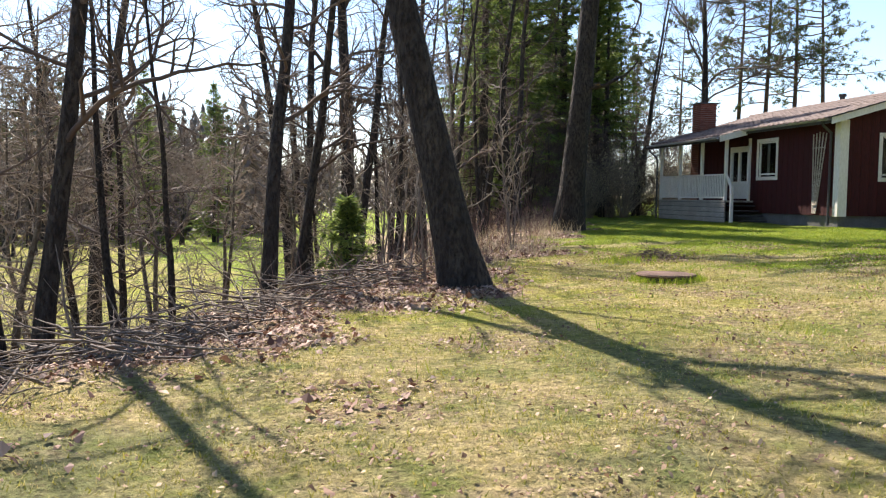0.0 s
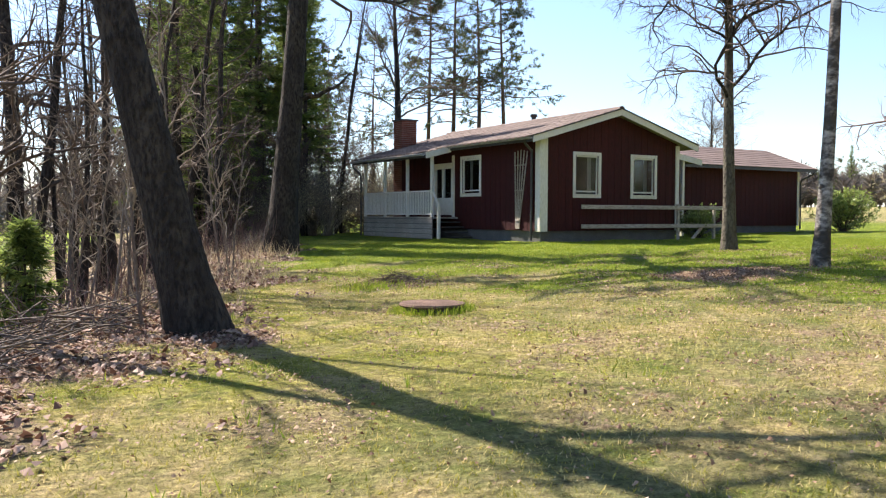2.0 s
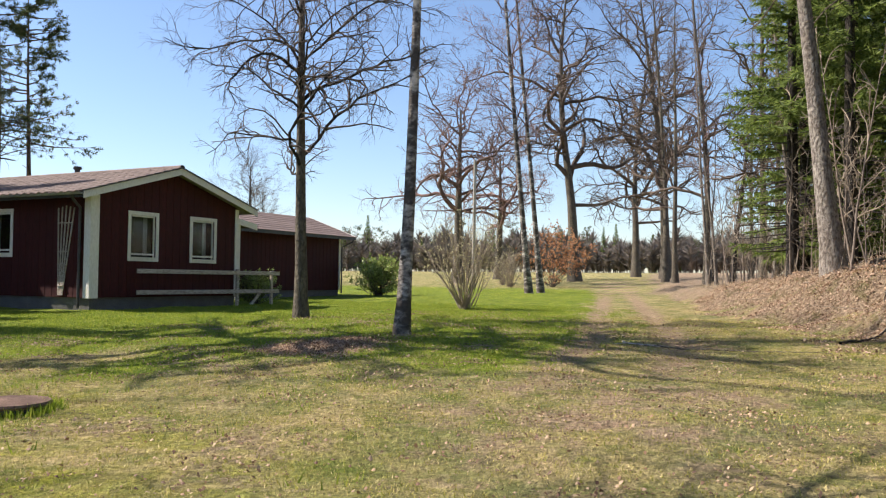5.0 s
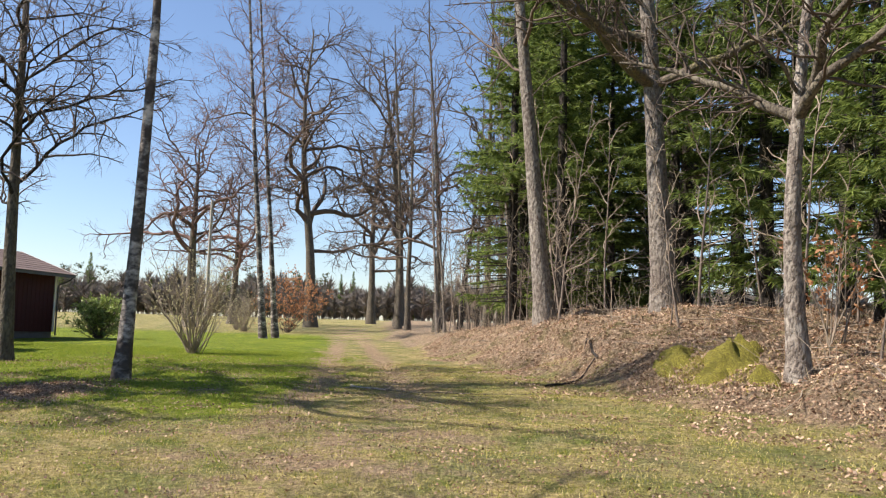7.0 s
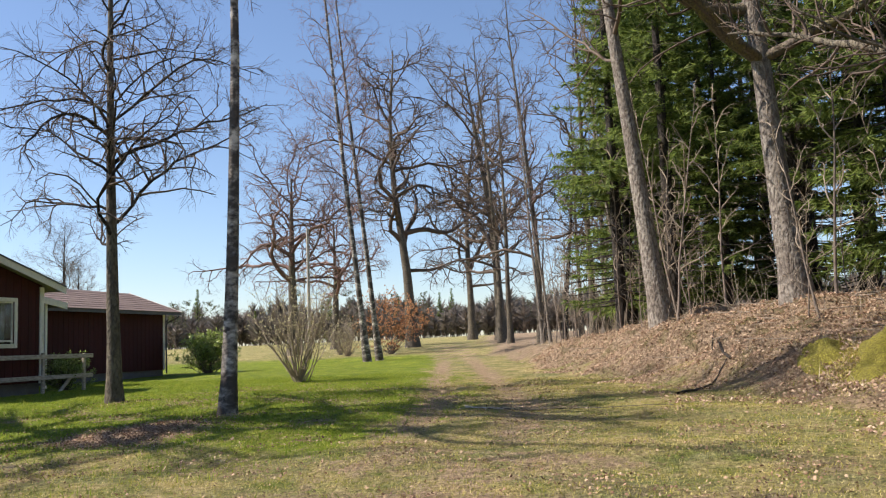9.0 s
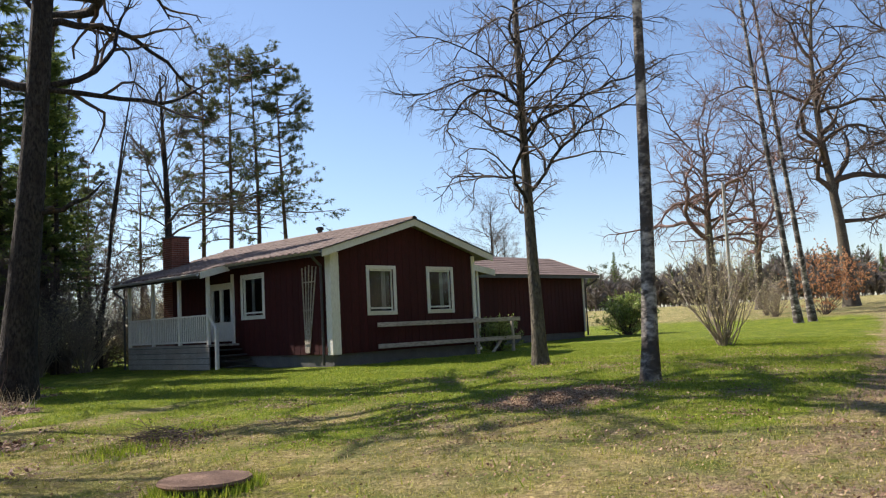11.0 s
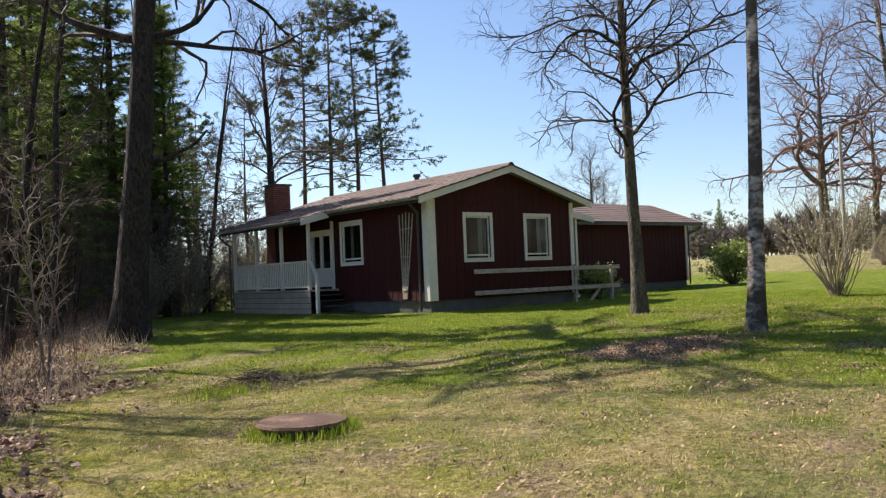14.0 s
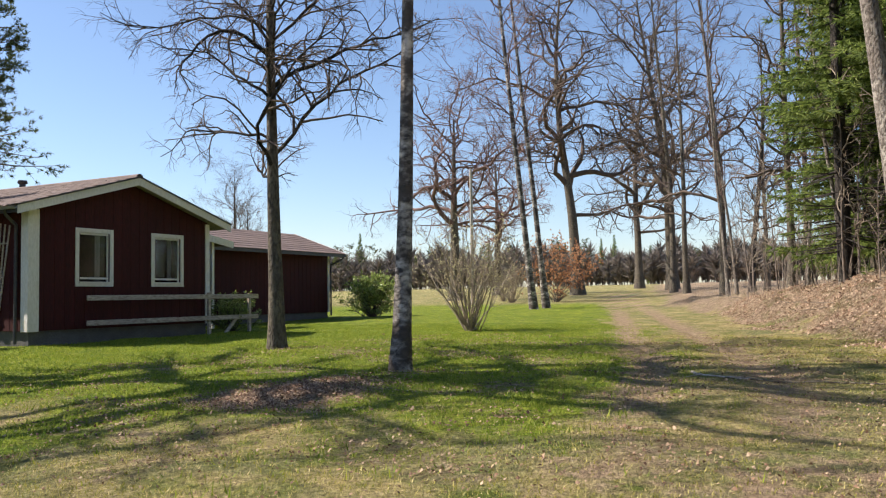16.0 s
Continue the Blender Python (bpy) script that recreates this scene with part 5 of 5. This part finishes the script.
def leaves(name, label, x, y, size, mat="leaf_litter"):
    n = len(x)
    C = np.stack([x, y, land(x, y) + nr.uniform(0.006, 0.035, n)], -1)
    a = nr.uniform(0, 6.28, n)
    s = size * nr.uniform(0.6, 1.4, (n, 1))
    D = np.stack([np.cos(a), np.sin(a), nr.normal(0, 0.35, n)], -1) * s
    S = np.stack([-np.sin(a), np.cos(a), nr.normal(0, 0.5, n)], -1) * s * 0.33
    up = np.stack([np.zeros(n), np.zeros(n), nr.uniform(0.05, 0.35, n)], -1) * s
    V = np.stack([C - D * 0.5, C + S + up, C + D * 0.5, C - S + up * 0.4], 1).reshape(-1, 3)
    k = np.arange(n)[:, None] * 4
    ob = mesh_obj(name, V, np.concatenate([k + [0, 1, 3], k + [1, 2, 3]], 0), M[mat])
    return tagged(ob, label, "dead leaves", "", "stuff")


x, y = scatter(110000, -20, -4, -21, 10, lambda x, y: covers(x, y)[:, 0] * (beyond_edge(x, y) > -2))
leaves("slope_leaves", "brown dead leaves heaped along the slope", x, y, 0.07, "leaf_slope")
x, y = scatter(170000, -10, 22, -27, -11, lambda x, y: covers(x, y)[:, 0] * (beyond_toe(x, y) > -2.2))
leaves("bank_leaves", "pale dead oak leaves on the bank", x, y, 0.05, "leaf_bank")
x, y = scatter(170000, -18, 6, -24, -6, lambda x, y: 0.09 + 0.6 * smooth(waves(x, y, 1.3, 51) * 1.6 - 0.8) + covers(x, y)[:, 0])
hx, hy = nr.normal(-9.7, 0.4, 1300), nr.normal(-8.8, 0.3, 1300)
px, py = nr.normal(-5.0, 0.8, 3000), nr.normal(-11.3, 0.5, 3000)
x, y = np.concatenate([x, hx, px]), np.concatenate([y, hy, py])
leaves("lawn_leaves", "scattered dead leaves on the lawn", x, y, 0.029)

# twigs heaped along the edge, brambles
rng = random.Random(91)
tubes = []
for _ in range(850):
    y = rng.uniform(-18, -10)
    x = float(lerp(EDGE, y)) - rng.uniform(0.3, 2.6)
    d = (rng.gauss(0, 1), rng.gauss(0, 1), rng.uniform(-0.15, 0.3))
    tubes.append(grow(rng, (x, y, land1(x, y) + rng.uniform(0, 0.3)), d, rng.uniform(0.3, 1.2), rng.uniform(0.005, 0.015), 0.003, 3, 0.15, -0.05, 4))
tagged(tubes_mesh("brushwood", tubes, M["bark_young"]), "heap of dead branches and twigs along the slope", "brushwood", "", "stuff")
tubes = []
for _ in range(1300):
    y = rng.uniform(-12, 26)
    x = float(lerp(EDGE, y)) - rng.uniform(-0.5, 5.0)
    tubes.append(grow(rng, (x, y, land1(x, y) - 0.05), (rng.gauss(0, 0.3), rng.gauss(0, 0.3), 1), rng.uniform(0.4, 1.2) if y < -5 else rng.uniform(0.6, 1.6), 0.006, 0.003, 4, 0.16, -0.03, 3))
tagged(tubes_mesh("undergrowth", tubes, M["twig_reddish"]), "tangle of bare thin stems along the slope", "undergrowth", "", "stuff")
tubes = []
for _ in range(700):
    x = rng.uniform(-8, 30)
    y = float(lerp(TOE, x)) - rng.uniform(1.0, 8)
    tubes.append(grow(rng, (x, y, land1(x, y) - 0.05), (rng.gauss(0, 0.4), rng.gauss(0, 0.4), 1), rng.uniform(0.4, 1.5), 0.006, 0.003, 4, 0.16, -0.03, 3))
for _ in range(160):
    x = rng.uniform(-6, 22)
    y = float(lerp(TOE, x)) - rng.uniform(0.3, 5)
    tubes.append(grow(rng, (x, y, land1(x, y) + 0.03), (rng.gauss(0, 1), rng.gauss(0, 1), 0.0), rng.uniform(0.4, 1.8), rng.uniform(0.006, 0.02), 0.004, 3, 0.1, 0, 4))
tagged(tubes_mesh("bank_brush", tubes, M["twig_pale"]), "bare stems and fallen twigs on the bank", "undergrowth", "", "stuff")
# heap of cut grass and twigs on the lawn
tubes = []
for _ in range(260):
    a, r = rng.uniform(0, 6.28), abs(rng.gauss(0, 0.42))
    x, y = -9.7 + r * math.cos(a), -8.8 + 0.8 * r * math.sin(a)
    tubes.append(grow(rng, (x, y, land1(x, y) + max(0, 0.22 - 0.3 * r) * rng.random()), (rng.gauss(0, 1), rng.gauss(0, 1), rng.uniform(-0.2, 0.25)), rng.uniform(0.12, 0.4), 0.005, 0.003, 3, 0.15, -0.04, 3))
tagged(tubes_mesh("twig_heap", tubes, M["twig"]), "small heap of raked twigs and leaves on the lawn", "brushwood", "", "stuff")

# ---- far woods round the fields ----
T = []
rng = random.Random(15)
for _ in range(150):
    a, d = radians(rng.uniform(-14, 60)), rng.uniform(132, 185)
    plant(rng.choice((spruce_a, spruce_b, pine_a, pine_a, pine_b, ash, slope_tree_b)), -15 + d * math.cos(a), -19 + d * math.sin(a), rng.uniform(0, 360), rng.uniform(0.3, 0.5))


def far_conifer(x, y, h, r):
    z0 = land1(x, y)
    n = 150
    f = nr.uniform(0.02, 1, n) ** 0.9
    a = nr.uniform(0, 6.28, n)
    rr = r * (1 - f) ** 0.8 + 0.15
    c = np.stack([x + 0.15 * rr * np.cos(a), y + 0.15 * rr * np.sin(a), z0 + f * h], -1)
    tip = np.stack([x + rr * np.cos(a), y + rr * np.sin(a), z0 + f * h - 0.25 * rr], -1)
    s = np.stack([-np.sin(a), np.cos(a), nr.normal(0, 0.3, n)], -1) * (0.02 * h + 0.22 * rr)[:, None] * 0.5
    return np.stack([c + [0, 0, 0.05 * h], tip - s, tip + s], 1)


def far_bare(x, y, h, r):
    z0 = land1(x, y)
    n = 170
    f = nr.uniform(0.08, 0.95, n)
    a = nr.uniform(0, 6.28, n)
    L = r * nr.uniform(0.4, 1.0, n) * np.sin(f * 3.0)
    c = np.stack([np.full(n, x), np.full(n, y), z0 + f * h * 0.8], -1)
    tip = np.stack([x + L * np.cos(a), y + L * np.sin(a), z0 + f * h * 0.8 + 0.3 * h * nr.uniform(0.2, 0.8, n)], -1)
    s = nr.normal(0, 1, (n, 3)) * 0.11
    t = np.stack([c - s, c + s, tip], 1)
    w = 0.014 * h
    trunk = np.array([[[x - w, y, z0], [x + w, y, z0], [x, y, z0 + h]], [[x, y - w, z0], [x, y + w, z0], [x, y, z0 + h]]])
    return np.concatenate([t, trunk])


for i in range(700):                                            # across the fields beyond the track
    a = radians(nr.uniform(-25, 62))
    d = nr.uniform(135, 200)
    x, y = -15 + d * math.cos(a), -19 + d * math.sin(a)
    h = nr.uniform(7, 11)
    T.append(far_bare(x, y, h * 0.8, h * 0.3))
for i in range(330):                                            # beyond the meadow below the slope
    a = radians(nr.uniform(78, 140))
    far = 85 if a > radians(92) else 170
    d = far + nr.uniform(0, 40)
    x, y = -16 + d * math.cos(a), -22 + d * math.sin(a)
    h = nr.uniform(11, 16) if far < 100 else nr.uniform(9, 14)
    T.append(far_conifer(x, y, h, h * 0.2) if nr.uniform() < 0.6 else far_bare(x, y, h, h * 0.35))
for i in range(520):                                            # low growth at the foot of the far wood
    a = radians(nr.uniform(-25, 62))
    d = nr.uniform(128, 150)
    h = nr.uniform(3.5, 6.0)
    T.append(far_bare(-15 + d * math.cos(a), -19 + d * math.sin(a), h, h * 0.45))
for i in range(260):                                            # behind the camera and the cottage
    a = radians(nr.uniform(60, 290))
    d = nr.uniform(200, 260)
    x, y = d * math.cos(a), d * math.sin(a)
    T.append(far_conifer(x, y, 16, 3.2))
tagged(tri_mesh("far_woods", np.concatenate(T), M["far_wood"]), "distant mixed woods round the fields", "woods", "", "stuff")

# ---- roof tiles ----


def tile_mesh(w, l):
    """A wavy concrete roof tile, length down the slope along -x, with a thick lower edge."""
    n = 6
    V, F = [], []
    for j, (u, dz) in enumerate(((0.0, 0.0), (l, 0.022))):
        for i in range(n + 1):
            f = i / n
            V.append((-u, f * w, dz + 0.022 * math.sin(f * 6.2832)))
    for i in range(n + 1):
        V.append((-l, i / n * w, -0.004 + 0.022 * math.sin(i / n * 6.2832)))
    for i in range(n):
        F.append((i, i + 1, n + 2 + i, n + 1 + i))
        F.append((n + 1 + i, n + 2 + i, 2 * n + 3 + i, 2 * n + 2 + i))
    return V, F


TW, TL = 0.30, 0.345
V, F = tile_mesh(TW, TL + 0.06)
tile_me = bpy.data.meshes.new("roof_tile")
tile_me.from_pydata(V, [], F)
tile_me.materials.append(M["tile"])
tile_me.polygons.foreach_set("use_smooth", [True] * len(tile_me.polygons))
ang = math.degrees(math.atan(SLOPE))
rest_v, rest_f = [], []
count = 0
rng = random.Random(3)
for row in range(14):
    for col in range(36):
        y = -0.36 + col * TW
        u = row * TL
        x = MID - 0.02 - u * math.cos(radians(ang))
        lim = -1.48 if y > 4.4 else -0.53
        if x < lim + 0.15:
            continue
        m = pose(x, y, APEX - SLOPE * (MID - x) + 0.012, rng.uniform(-0.6, 0.6), -ang + rng.uniform(-0.8, 0.8), 0)
        if col < 30 and count < 300:
            t = new("roof_tile", tile_me)
            t.parent = house
            t.matrix_basis = m
            count += 1
        else:
            b = len(rest_v)
            rest_v += [tuple(m @ Vector(v)) for v in V]
            rest_f += [tuple(b + i for i in f) for f in F]
for row in range(11):
    for col in range(36):
        y = -0.36 + col * TW
        x = MID + 0.02 + row * TL * math.cos(radians(ang))
        if x > HX + 0.4:
            continue
        m = pose(x, y + TW, APEX - SLOPE * (x - MID) + 0.012, 0, -ang, 180)
        b = len(rest_v)
        rest_v += [tuple(m @ Vector(v)) for v in V]
        rest_f += [tuple(b + i for i in f) for f in F]
tagged(mesh_obj("roof_tiles", rest_v, rest_f, M["tile_joined"], house, "", True), kind="stuff")
n_ridge = 30
for i in range(n_ridge):
    y = -0.37 + i * (YE + 0.37) / n_ridge
    a = [math.pi * k / 6 for k in range(7)]
    o = [(MID + 0.11 * math.cos(t), APEX + 0.0 + 0.085 * math.sin(t)) for t in a] + [(MID + 0.095 * math.cos(t), APEX - 0.01 + 0.07 * math.sin(t)) for t in a[::-1]]
    prism("ridge_tile", o, "y", y, y + (YE + 0.37) / n_ridge - 0.006, "tile", house)
